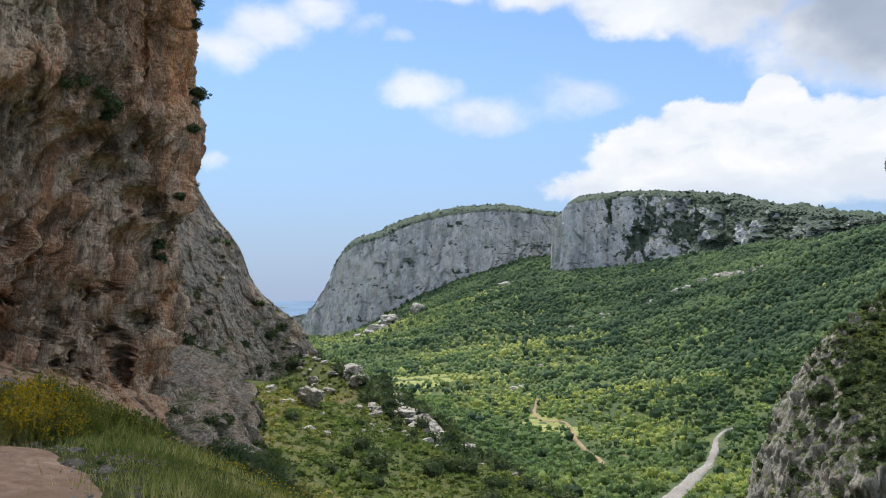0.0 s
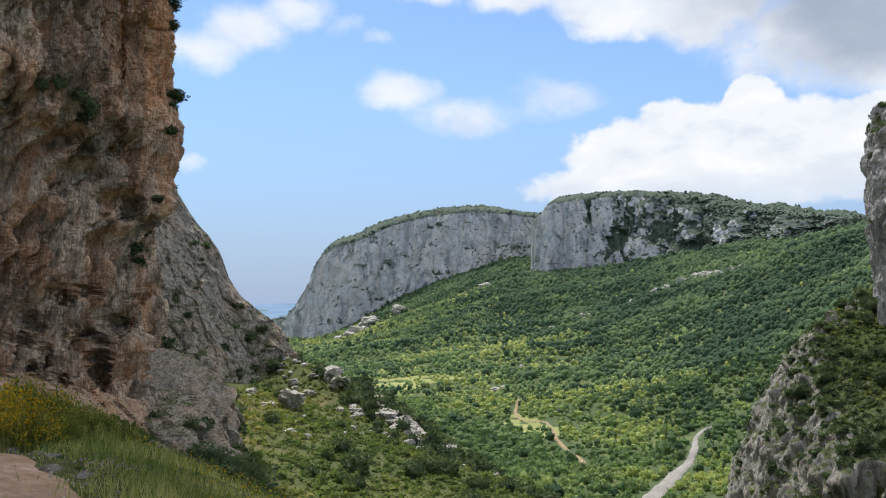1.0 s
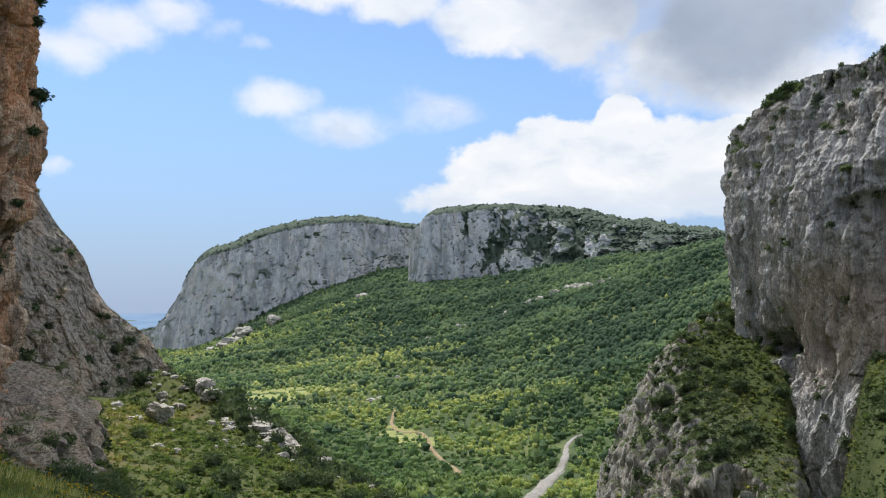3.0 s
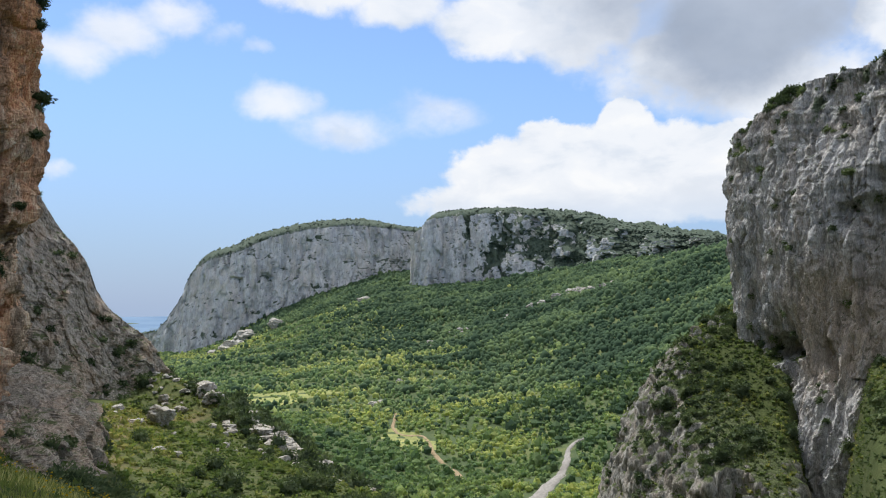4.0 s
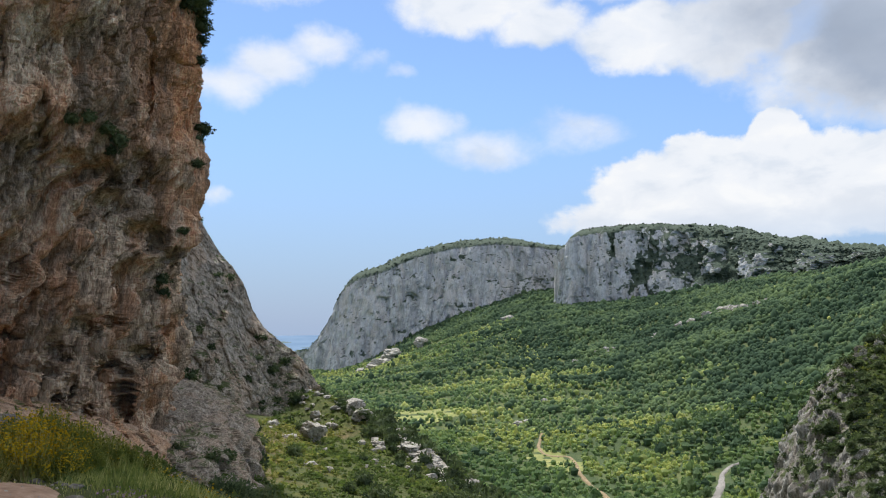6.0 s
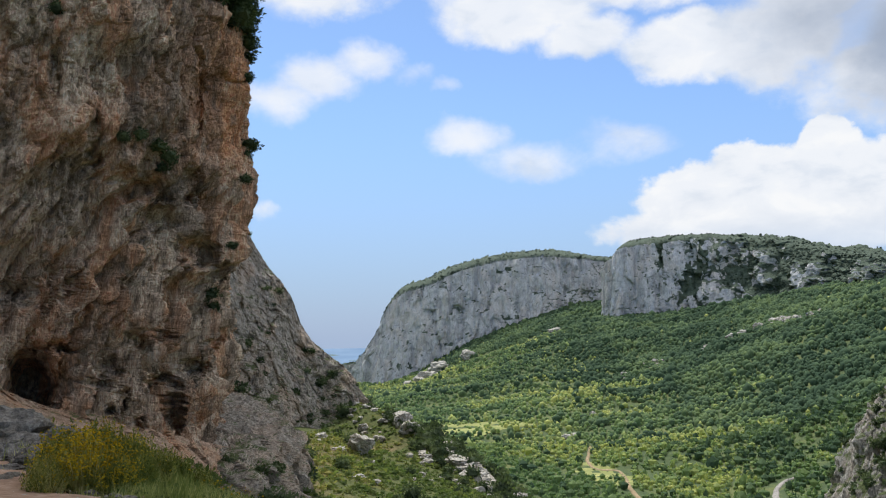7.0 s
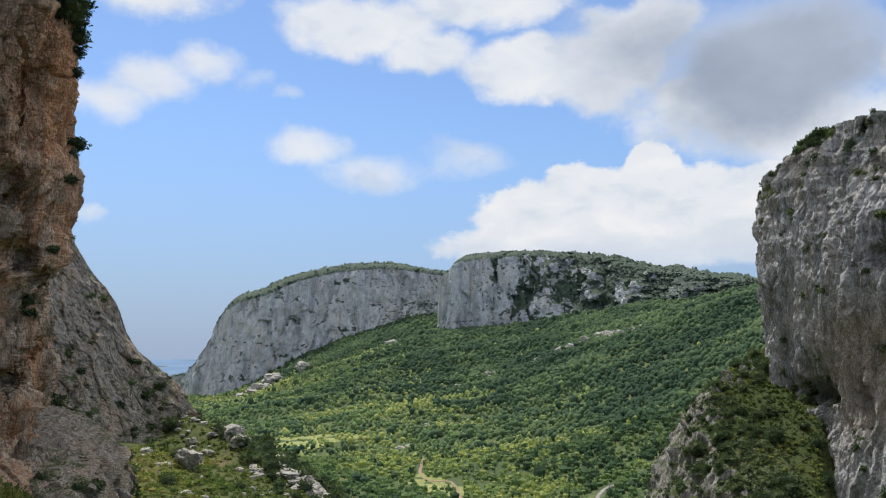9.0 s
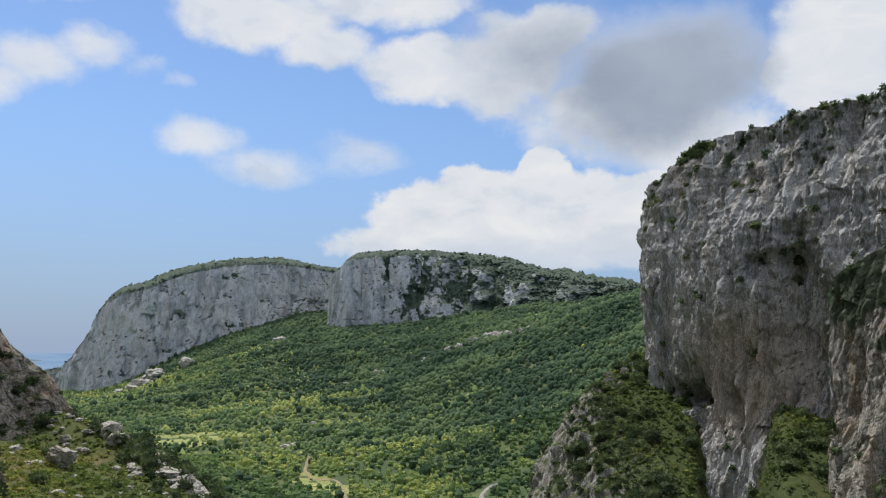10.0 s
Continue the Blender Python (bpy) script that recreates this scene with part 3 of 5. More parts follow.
GREY = [(-26, 150, -14, 150, 60), (-20, 146, -16, 165, 42), (-15.4, 149, -18, 170, 20.5), (-14.0, 150, -18, 170, 14.5), (-13.0, 152, -18, 170, 11.0), (-11.6, 155, -20, 170, 1.5),
        (-10.2, 158, -20, 171, -2.2), (-9.2, 161, -20, 171, -4.2), (-8.4, 165, -22, 172, -9.0), (-7.3, 170, -24, 174, -13.0), (-8.5, 190, -30, 186, -16), (-11, 210, -40, 206, -20)]
points = cliff_points(GREY, 300, 190, 40.0, (-17, -6.5), grey_shape, 0.0)
GREY_FACE = points
v, f = sheet(points)
structure("cliff_wall_grey", facets(mesh_of("cliff_wall_grey", v, f, ROCK_GREY)), "grey limestone buttress sloping down to the valley", "cliff")


def right_shape(p, u, v, bearing):
    z = p[..., 2]
    s = 0.16 * p[..., 0] - 0.99 * p[..., 1] + 1.1 * fbm(p / 5, 3, 0.5, 640)
    d = 1.6 + 2.4 * fbm(p / 26, 3, 0.5, 61) + 1.0 * fbm(p * np.array((1, 1, 0.22)) / 7, 3, 0.55, 62)
    # upright flutes with sharp creases between them
    for wide, deep, seed in ((5.5, 1.5, 642), (2.2, 0.8, 643), (0.9, 0.4, 644)):
        d = d + deep * (np.abs(fbm(flat3(s / wide, 0.0, (z + 1.5 * fbm(p / 6, 2, 0.5, seed)) / (wide * 5)), 2, 0.5, seed)) * 2 - 0.6)
    d = d + 0.3 * broken(p, 4.0, 630, 0.16, 3, 0.2, 0.1) + 0.3 * broken(p, 1.2, 650, 0.22, 2, 0.2)
    d = d + np.interp(z, (-30, -6, 0, 14, 24, 30, 40), (-1, -2, -0.5, 1.5, 2.0, 1.0, -2.0))
    # level ledges on the weathered upper part
    d = d + 0.9 * np.clip((z - 12) / 10, 0, 1) * fbm(p * np.array((0.3, 0.3, 1)) / 3.2, 3, 0.55, 66)
    for b0, z0, bw, zw, deep in ((29.0, -6.0, 0.7, 2.4, 6.0), (35.8, 8.0, 1.6, 12.0, 5.0), (34.6, 16.0, 1.6, 3.0, 2.5), (31.6, -8.0, 0.4, 4.0, 2.0)):
        d = d - deep * bump_at(bearing + 0.5 * fbm(p / 3, 3, 0.5, 67), z + 1.2 * fbm(p / 3, 3, 0.5, 68), b0, z0, bw, zw)
    return d


RIGHT = [(34, 270, -14, 270, 36), (29.5, 225, -14, 228, 35), (27.6, 203, -14, 205, 34), (26.9, 190, -14, 192, 33), (27.8, 178, -20, 184, 38), (29.3, 168, -26, 178, 40.5), (30.6, 151, -34, 175, 41.5), (33, 148, -34, 168, 42), (36.5, 147, -30, 162, 43),
         (41, 140, -30, 154, 44), (48, 130, -30, 144, 40), (60, 125, -30, 135, 44), (80, 120, -30, 130, 46), (110, 120, -30, 130, 46)]
points = cliff_points(RIGHT, 500, 340, 60.0, (25, 42), right_shape, 0.12, reach=200.0)
RIGHT_FACE = points
v, f = sheet(points)
cover = 0.5 * np.clip((points[..., 2] - 22) / 18, 0, 1) + 0.55 * fbm(points * np.array((1, 1, 0.8)) / 4.5, 4, 0.6, 69) - 0.12
structure("cliff_wall_right", covered(facets(mesh_of("cliff_wall_right", v, f, ROCK_RIGHT)), np.clip(cover, 0, 1)), "tall grey limestone cliff with brown stains and scrub on its ledges", "cliff")


def buttress_shape(p, u, v, bearing):
    return right_shape(p, u, v, np.zeros_like(bearing)) * 0.7


BUTTRESS = [(44, 160, -30, 160, 20), (39.4, 135, -30, 140, 10), (37.9, 122, -30, 130, 9.5), (37.4, 114, -30, 126, 10), (39.5, 106, -30, 124, 13), (44, 98, -30, 120, 20), (52, 90, -30, 110, 26), (65, 80, -26, 100, 30), (90, 70, -24, 90, 30)]
points = cliff_points(BUTTRESS, 200, 240, 30.0, (36, 43), buttress_shape, 0.5)
BUTTRESS_FACE = points
v, f = sheet(points)
cover = 0.9 * np.clip((points[..., 2] + 2) / 10, 0, 1) + 0.6 * fbm(points / 4.5, 4, 0.6, 70) - 0.15
structure("cliff_wall_buttress", covered(facets(mesh_of("cliff_wall_buttress", v, f, ROCK_TAN)), np.clip(cover, 0, 1)), "grey and tan limestone buttress below scrubby ledges", "cliff")


def far_shape(p, u, v, bearing):
    d = 9 * fbm(p * np.array((1, 1, 0.2)) / 120, 3, 0.5, 81) - 5.0 * ridged(p * np.array((1, 1, 0.05)) / 26, 4, 0.6, 82)
    d = d - 22 * np.clip((v - 0.93) / 0.07, 0, 1) ** 2
    return d + broken(p, 22, 830, 0.14, 4, 0.16) * 0.45


def patches_at(points, listed):
    b, z = np.degrees(np.arctan2(points[..., 0], points[..., 1])), points[..., 2]
    total = 0.0
    for b0, z0, bw, zw in listed:
        total = np.maximum(total, bump_at(b, z, b0, z0, bw, zw))
    return total


BUTTE_LEFT = [(-10.6, 1560, -90, 1560, -66), (-10.2, 1400, -90, 1400, -50), (-9.9, 1290, -90, 1300, -34), (-8.9, 1195, -90, 1208, -30), (-7.9, 1160, -85, 1190, 0), (-7.1, 1145, -85, 1183, 44), (-6.2, 1140, -80, 1180, 66), (-3.4, 1140, -60, 1182, 83), (-2.6, 1140, -50, 1185, 96),
              (0.6, 1145, -40, 1190, 113), (3.4, 1145, -20, 1190, 117), (5.6, 1145, -10, 1190, 111), (8, 1145, 0, 1200, 105), (12, 1150, 0, 1210, 102)]
points = cliff_points(BUTTE_LEFT, 420, 170, 150.0, (-10.2, 9.5), far_shape, 0.03)
BUTTE_FACE = points
BUTTE_COVER = np.clip(0.9 * patches_at(points, ((7.6, 84, 1.5, 22), (5.9, 66, 0.7, 9), (0.8, 88, 1.0, 7), (-3.6, 22, 0.8, 8), (-5.4, -38, 1.2, 10), (-2.8, -8, 1.0, 6), (1.2, 26, 1.6, 5), (9.0, 70, 0.6, 20)))
                      * np.clip(0.55 + 1.6 * fbm(points / 9, 3, 0.6, 89), 0, 1) + 0.5 * fbm(points * np.array((1, 1, 0.5)) / 26, 4, 0.6, 88) - 0.16, 0, 1)
BUTTE_COVER[:, 156:] = np.clip(BUTTE_COVER[:, 156:] + np.linspace(0.5, 1.6, BUTTE_COVER.shape[1] - 156), 0, 1)
v, f = sheet(points)
structure("far_butte", covered(mesh_of("far_butte", v, f, ROCK_FAR_HAZED), BUTTE_COVER), "far pale grey limestone butte with a scrubby top, haze put into its colour", "cliff")


def bare_rock(p, bearing):
    """How bare the crags are, 0 to 1: a wall at their western end, then pillars between wooded clefts."""
    slant = p * np.array((1, 1, 0.34)) + np.stack((0.35 * p[..., 2], 0 * bearing, 0 * bearing), -1)
    n = fbm(slant / 30, 4, 0.6, 91)
    n = n + 0.62 * patches_at(p, ((18.3, 66, 0.55, 14), (19.3, 70, 0.4, 8), (21.8, 64, 0.45, 12), (23.2, 62, 0.7, 8), (24.4, 64, 0.4, 5), (16.5, 60, 0.55, 6), (13.6, 44, 0.9, 14)))
    edge = np.interp(bearing, (6, 9.5, 10.5, 12.5, 14.5, 16.5, 27), (-1.2, -0.9, -0.45, -0.30, -0.12, 0.22, 0.40))
    return np.clip((n - edge) / 0.16, 0, 1)


def crag_shape(p, u, v, bearing):
    rugged = np.clip((bearing - 9.0) / 4, 0, 1)
    return far_shape(p, u, v, bearing) * (1 - 0.5 * rugged) + rugged * (bare_rock(p, bearing) * 8 + 4 * ridged(p * np.array((1, 1, 0.1)) / 14, 3, 0.5, 92) - 8)


BUTTE_RIGHT = [(9, 1250, -20, 1260, 72), (7.2, 1080, -20, 1090, 76), (6.7, 1015, -20, 1030, 82), (7.6, 995, -25, 1015, 105), (9.1, 990, -25, 1018, 111), (12.2, 970, -25, 1035, 115), (15.3, 950, -15, 1040, 113), (17.9, 930, 0, 1020, 101),
               (21.1, 900, 30, 980, 84), (24.1, 870, 40, 940, 72), (25.5, 850, 45, 900, 66), (30, 830, 50, 880, 63), (40, 830, 50, 880, 60)]
points = cliff_points(BUTTE_RIGHT, 460, 190, 150.0, (6, 27), crag_shape, 0.0)
CRAG_FACE = points
bearing = np.degrees(np.arctan2(points[..., 0], points[..., 1]))
CRAG_COVER = 1 - bare_rock(points, bearing) * (1 - 0.8 * np.clip(fbm(points / 9, 3, 0.6, 93) * 2.2, 0, 1) * np.clip((bearing - 9) / 2, 0, 1))
CRAG_COVER[:, 176:] = np.clip(CRAG_COVER[:, 176:] + np.linspace(0.35, 1.6, CRAG_COVER.shape[1] - 176), 0, 1)
v, f = sheet(points)
structure("far_crag", covered(mesh_of("far_crag", v, f, ROCK_FAR_HAZED), CRAG_COVER), "far grey limestone crags broken by dark scrub, haze put into their colour", "cliff")


def foot_shape(p, u, v, bearing):
    return 1.0 * fbm(p / 6, 3, 0.55, 45) + 0.45 * ridged(p * np.array((1, 1, 0.5)) / 2.6, 3, 0.55, 46) + 0.55 * broken(p, 2.2, 470, 0.5, 3) + 0.8 * columns(0.3 * p[..., 0] + 0.95 * p[..., 1] + 0.5 * fbm(p / 2.4, 2, 0.5, 49), p[..., 2], 1.8, 2.2, 471)


APRON = [(-36, 42, -6, 62, -0.6), (-29.5, 42, -6.5, 64, -1.4), (-26.6, 42, -7.5, 66, -3.0), (-23.9, 43, -8.5, 67.5, -3.7), (-21.4, 46, -9.5, 70, -4.9), (-19.1, 51, -11, 74, -6.1), (-17.6, 60, -14.5, 78, -7.0), (-16.0, 66, -17, 82, -8.0)]


def apron_shape(p, u, v, bearing):
    return 0.5 * fbm(p / 5, 3, 0.55, 48) + 0.42 * broken(p, 1.5, 480, 0.8, 3)


points = cliff_points(APRON, 260, 120, 4.0, (-30, -15), apron_shape, 0.0)
v, f = sheet(points)
APRON_FACE = points
structure("soil_apron", facets(mesh_of("soil_apron", v, f, SOIL_RED)), "bare reddish soil and stones sloping down from the cliff", "soil")

FOOT = [(-17, 104, -20, 106, -3), (-14.6, 94, -20, 98, -5.2), (-13.2, 86, -22, 94, -6.8), (-12.0, 78, -22, 90, -9), (-12.2, 70, -20, 86, -9), (-14.2, 66, -18, 82, -7.2), (-16.5, 65, -18, 79, -8.2), (-19, 64, -18, 75, -9.5), (-22, 61, -17, 71, -10)]
points = cliff_points(FOOT[::-1], 300, 110, 13.0, (-20, -11), foot_shape, 0.12)
v, f = sheet(points)
FOOT_FACE = points
structure("rock_foot", facets(mesh_of("rock_foot", v, f, ROCK_FOOT)), "broken grey and reddish rock at the foot of the cliff", "rock")


def spur_shape(p, u, v, bearing):
    return 1.5 * fbm(p / 9, 3, 0.55, 51) + 0.8 * ridged(p * np.array((1, 1, 0.2)) / 5, 3, 0.55, 52) + 0.6 * broken(p, 4.0, 530, 0.25, 4, 0.18)


# the spur: a rough skin of rock and turf over the land
x, y = np.meshgrid(np.linspace(SPUR_PLOT[0], SPUR_PLOT[1], 150), np.linspace(SPUR_PLOT[2], SPUR_PLOT[3], 280), indexing="ij")
points = flat3(x, y, land(x, y) + 0.1)
n = np.cross(np.gradient(points, axis=0), np.gradient(points, axis=1))
n /= np.linalg.norm(n, axis=-1)[..., None]
steep = np.clip((0.85 - n[..., 2]) / 0.35, 0, 1)
rim_rock = np.exp(-((drop_line(x, y, 57.5, 150.0, 83.0, 175.0) - 1.0) / 3.0) ** 2)
out_by = np.maximum(steep, rim_rock) * (spur_shape(points, 0, 0, 0) + 0.5 * broken(points, 1.6, 540, 0.6, 3, 0.25)) + 0.25 * fbm(points / 1.5, 3, 0.6, 55)
edge = np.minimum.reduce([x - SPUR_PLOT[0], SPUR_PLOT[1] - x, y - SPUR_PLOT[2], SPUR_PLOT[3] - y])
points = points + n * out_by[..., None]
points[..., 2] -= 3.5 * np.clip(1 - edge / 2.5, 0, 1)
SPUR_FACE = points
v, f = sheet(points)
structure("rock_spur", mesh_of("rock_spur", v, f, ROCK_SPUR), "pale limestone spur with scrub standing over the valley", "rock")

# ---- plants ----
def puff(seed, subdivisions=1, squash=0.8, lumps=0.55, whole=False):
    """A lumpy crown, about 1 m across: verts and triangles."""
    bm = bmesh.new()
    bmesh.ops.create_icosphere(bm, subdivisions=subdivisions, radius=0.5)
    co = np.array([v.co[:] for v in bm.verts])
    tri = np.array([[v.index for v in f.verts] for f in bm.faces])
    bm.free()
    if not whole:
        tri = tri[co[tri][:, :, 2].mean(1) > -0.16]
    co = co * (1 + lumps * smooth_noise(co * 3.3 + seed * 5.1, seed))[:, None]
    co[:, 2] = co[:, 2] * squash + 0.3
    return co, tri


def leafy(seed, tufts, leaf, squash=0.8, core=0.8, subdivisions=1, whole=False):
    """A crown with a lumpy core and tufts of leaves that stand out of it."""
    rng = np.random.default_rng(seed + 100)
    co, tri = puff(seed, subdivisions, squash, 0.7, whole)
    way = rng.normal(size=(tufts, 3))
    way /= np.linalg.norm(way, axis=1)[:, None]
    reach = 0.5 * (1 + 0.7 * smooth_noise(way * 1.65 + seed * 5.1, seed)) * rng.uniform(0.72, 1.12, tufts)
    mid = way * reach[:, None]
    mid[:, 2] = mid[:, 2] * squash + 0.3
    a, b = rng.normal(size=(tufts, 3)), rng.normal(size=(tufts, 3))
    a /= np.linalg.norm(a, axis=1)[:, None]
    b /= np.linalg.norm(b, axis=1)[:, None]
    size = leaf * rng.uniform(0.6, 1.4, (tufts, 1))
    leaves = np.stack((mid - a * size, mid + a * size * 0.6 + b * size * 0.5, mid + (way + 0.4 * b) * size * 1.3), 1).reshape(-1, 3)
    tri_2 = np.arange(tufts * 3).reshape(-1, 3) + len(co)
    inner = co.copy()
    inner[:, 2] -= 0.3
    inner *= core
    inner[:, 2] += 0.3
    return np.concatenate((inner, leaves)), np.concatenate((tri, tri_2))


def scatter(protos, places, sizes, rng):
    """Joined copies of the protos at the places, each turned and scaled."""
    verts, faces, start = [], [], 0
    kind = rng.integers(0, len(protos), len(places))
    for k, (co, tri) in enumerate(protos):
        pick = np.nonzero(kind == k)[0]
        if not len(pick):
            continue
        a = rng.uniform(0, 2 * np.pi, len(pick))
        s = sizes[pick][:, None]
        x = co[None, :, 0] * np.cos(a)[:, None] - co[None, :, 1] * np.sin(a)[:, None]
        y = co[None, :, 0] * np.sin(a)[:, None] + co[None, :, 1] * np.cos(a)[:, None]
        z = np.repeat(co[None, :, 2], len(pick), 0) * rng.uniform(0.75, 1.25, (len(pick), 1))
        p = np.stack((x * s, y * s, z * s), -1) + places[pick][:, None]
        verts.append(p.reshape(-1, 3))
        faces.append((tri[None] + (np.arange(len(pick)) * len(co))[:, None, None] + start).reshape(-1, 3))
        start += len(pick) * len(co)
    return np.concatenate(verts), np.concatenate(faces)


def stuff(name, data, material, label, category, smooth=False):
    return tagged(new(name, mesh_of(name, *data, material, smooth)), label, category, kind="stuff")


# lines on the land: the farm track, the dry stream bed, the path on the ledge
TRACK = [(51, 482), (47, 454), (43, 429), (45, 413), (56, 413), (56, 392), (54, 371), (56, 355), (59, 341), (58, 324)]
STREAM = [(121, 372), (114, 368), (108, 359), (101, 338), (93, 320), (85, 306), (72, 281), (60, 255)]
PATH = [(12, -20), (2.5, -5), (0.3, -0.5), (-2.0, 3.6), (-3.85, 6.35), (-4.75, 7.5), (-5.55, 8.6), (-7.3, 10.4), (-10.5, 12.6), (-15, 14.4)]


def along(line, step):
    """Points along a line on the plan, its corners rounded, and the way to its left at each."""
    q = np.array(line, float)
    s = np.concatenate(([0], np.cumsum(np.linalg.norm(np.diff(q, axis=0), axis=1))))
    t = np.arange(0, s[-1], step)
    p = rounded(np.stack([np.interp(t, s, q[:, c]) for c in (0, 1)], -1), max(2, int(0.06 * len(t))))
    d = np.gradient(p, axis=0)
    d /= np.linalg.norm(d, axis=1)[:, None]
    return p, np.stack((-d[:, 1], d[:, 0]), -1)


def off_line(x, y, line, step=2.0):
    p, side = along(line, step)
    return np.min(np.hypot(np.asarray(x)[:, None] - p[None, :, 0], np.asarray(y)[:, None] - p[None, :, 1]), axis=1)


def ribbon(line, half, step, lift, across, seed, uneven=0.35):
    """A strip of ground along a line, with uneven edges; half(t): half its width, t from 0 to 1."""
    p, side = along(line, step)
    t = np.linspace(0, 1, len(p))
    k = np.linspace(-1, 1, across)
    wide = half(t)[:, None] * (1 + uneven * fbm(flat3(p[:, :1] / (6 * step), p[:, 1:] / (6 * step), np.sign(k)[None] * 7.0 + seed), 3, 0.6, seed))
    x, y = p[:, :1] + side[:, :1] * wide * k, p[:, 1:] + side[:, 1:] * wide * k
    z = land(x, y) + lift * (1 - k[None] ** 6 * 1.6)
    return sheet(np.stack((x, y, z), -1))


def field_at(x, y, listed):
    """1 inside the round patches of land listed as x, y, half widths; 0 outside."""
    total = 0.0
    for x0, y0, wx, wy in listed:
        total = np.maximum(total, np.exp(-(((x - x0) / wx) ** 2 + ((y - y0) / wy) ** 2) ** 2))
    return total


# the lie of the woods, with cloud shade and sun put into leaf colour: dark holm oaks on the upper hillside and in the
# gullies, light lentisk and broom on the floor, a mown field
SUNLIT_PATCHES = ((-20, 545, 60, 22), (62, 385, 30, 45), (90, 640, 50, 22), (-130, 930, 45, 70), (20, 610, 45, 16), (10, 440, 45, 40), (92, 285, 26, 34), (-10, 900, 50, 40), (160, 560, 22, 16), (110, 470, 26, 14), (60, 985, 30, 25), (-10, 930, 105, 95))
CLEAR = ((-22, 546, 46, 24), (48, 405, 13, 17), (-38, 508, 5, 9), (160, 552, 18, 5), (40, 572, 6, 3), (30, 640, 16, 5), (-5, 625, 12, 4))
rng = np.random.default_rng(4)
n = 86000
b = np.radians(rng.uniform(-10.5, 31, n))
r = np.sqrt(rng.uniform(238.0 ** 2, 1190.0 ** 2, n))
x, y = r * np.sin(b), r * np.cos(b)
z = land(x, y)
keep = (z < 75) & (z > -74) & (off_line(x, y, TRACK) > 1.9) & (off_line(x, y, STREAM) > 3.8) & (rng.uniform(size=n) > 0.93 * field_at(x, y, CLEAR))
x, y, z, r = x[keep], y[keep], z[keep], r[keep]
p = flat3(x, y)
# more dark oaks where cloud shade lies, more light scrub where the sun falls
wooded = np.clip((z + 54) / 58, 0, 1) + 0.28 * np.clip((x - 60) / 60, 0, 1) + 0.25 * fbm(p / 120, 3, 0.55, 14) - 0.8 * field_at(x, y, SUNLIT_PATCHES) + 0.55 * fbm(p / 26, 3, 0.6, 15)
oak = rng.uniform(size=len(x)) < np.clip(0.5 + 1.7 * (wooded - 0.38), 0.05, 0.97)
thicket = fbm(p / 17, 3, 0.6, 16)
keep = rng.uniform(size=len(x)) < np.where(oak, 0.95, 0.85 + 0.4 * thicket) * np.where(r < 480, 0.85, 0.9)
x, y, z, r, oak, thicket = (q[keep] for q in (x, y, z, r, oak, thicket))
sizes = np.where(oak, rng.uniform(2.2, 4.0, len(x)) * (1 + 0.35 * thicket), rng.uniform(1.3, 2.8, len(x))) * (1 + 0.7 * (rng.uniform(size=len(x)) < 0.05))
spots = np.stack((x, y, z - 0.06 * sizes), -1)
near, mid, far = r < 350, (r >= 350) & (r < 480), r >= 480
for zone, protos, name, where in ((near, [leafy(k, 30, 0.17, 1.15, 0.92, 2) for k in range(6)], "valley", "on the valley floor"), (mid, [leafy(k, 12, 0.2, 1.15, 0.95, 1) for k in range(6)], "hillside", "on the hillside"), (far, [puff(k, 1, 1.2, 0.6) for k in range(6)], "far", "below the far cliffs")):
    for kind, material, plant, look_of in ((oak, OAK_SHADED, "oaks", "holm oak wood with cloud shade in its dark green colour"), (~oak, LENTISK_SUNLIT, "scrub", "maquis scrub with sunlight in its light green and yellowish colour")):
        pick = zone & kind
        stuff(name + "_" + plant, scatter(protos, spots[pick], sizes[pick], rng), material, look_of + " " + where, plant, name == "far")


# ---- tracks, stream bed, path ----
def gravel(name, dark, mid, pale, scale):
    m, n, bsdf, place = surface(name, 0.95, 0.15)
    pos = place.outputs["Position"]
    fine, broad = n.noise(pos, scale, 8, 0.7), n.noise(pos, scale * 0.08, 4, 0.6)
    base = n.ramp(fine, [(0.3, dark), (0.5, mid), (0.7, pale)])
    base = n.mix(n.math("MULTIPLY", n.smooth(broad, 0.42, 0.62), 0.65), base, tuple(0.72 * c for c in mid))
    n.wire(base, bsdf.inputs["Base Color"])
    relief(n, bsdf, fine, 0.7, 0.12 / scale)
    return m


EARTH = gravel("pale_earth", (0.18, 0.135, 0.08), (0.30, 0.23, 0.14), (0.40, 0.32, 0.21), 0.8)
COBBLE = gravel("dry_stream_gravel", (0.15, 0.14, 0.13), (0.27, 0.255, 0.24), (0.40, 0.38, 0.36), 1.2)
TREAD = gravel("trodden_earth", (0.24, 0.155, 0.105), (0.43, 0.285, 0.20), (0.62, 0.46, 0.36), 7.0)
MEADOW = gravel("dry_meadow", (0.16, 0.20, 0.075), (0.27, 0.29, 0.105), (0.40, 0.38, 0.15), 0.35)
structure("field", mesh_of("field", *ribbon([(-66, 552), (-44, 548), (-18, 544), (26, 540)], lambda t: 8 + 22 * np.sin(np.pi * t), 1.5, 0.3, 25, 5), MEADOW), "light green mown field among the scrub", "field")
structure("clearing", mesh_of("clearing", *ribbon([(42, 428), (45, 412), (50, 396), (55, 376)], lambda t: 3 + 8 * np.sin(np.pi * t), 1.2, 0.2, 15, 6), MEADOW), "yellowish grassy clearing beside the farm track", "clearing")
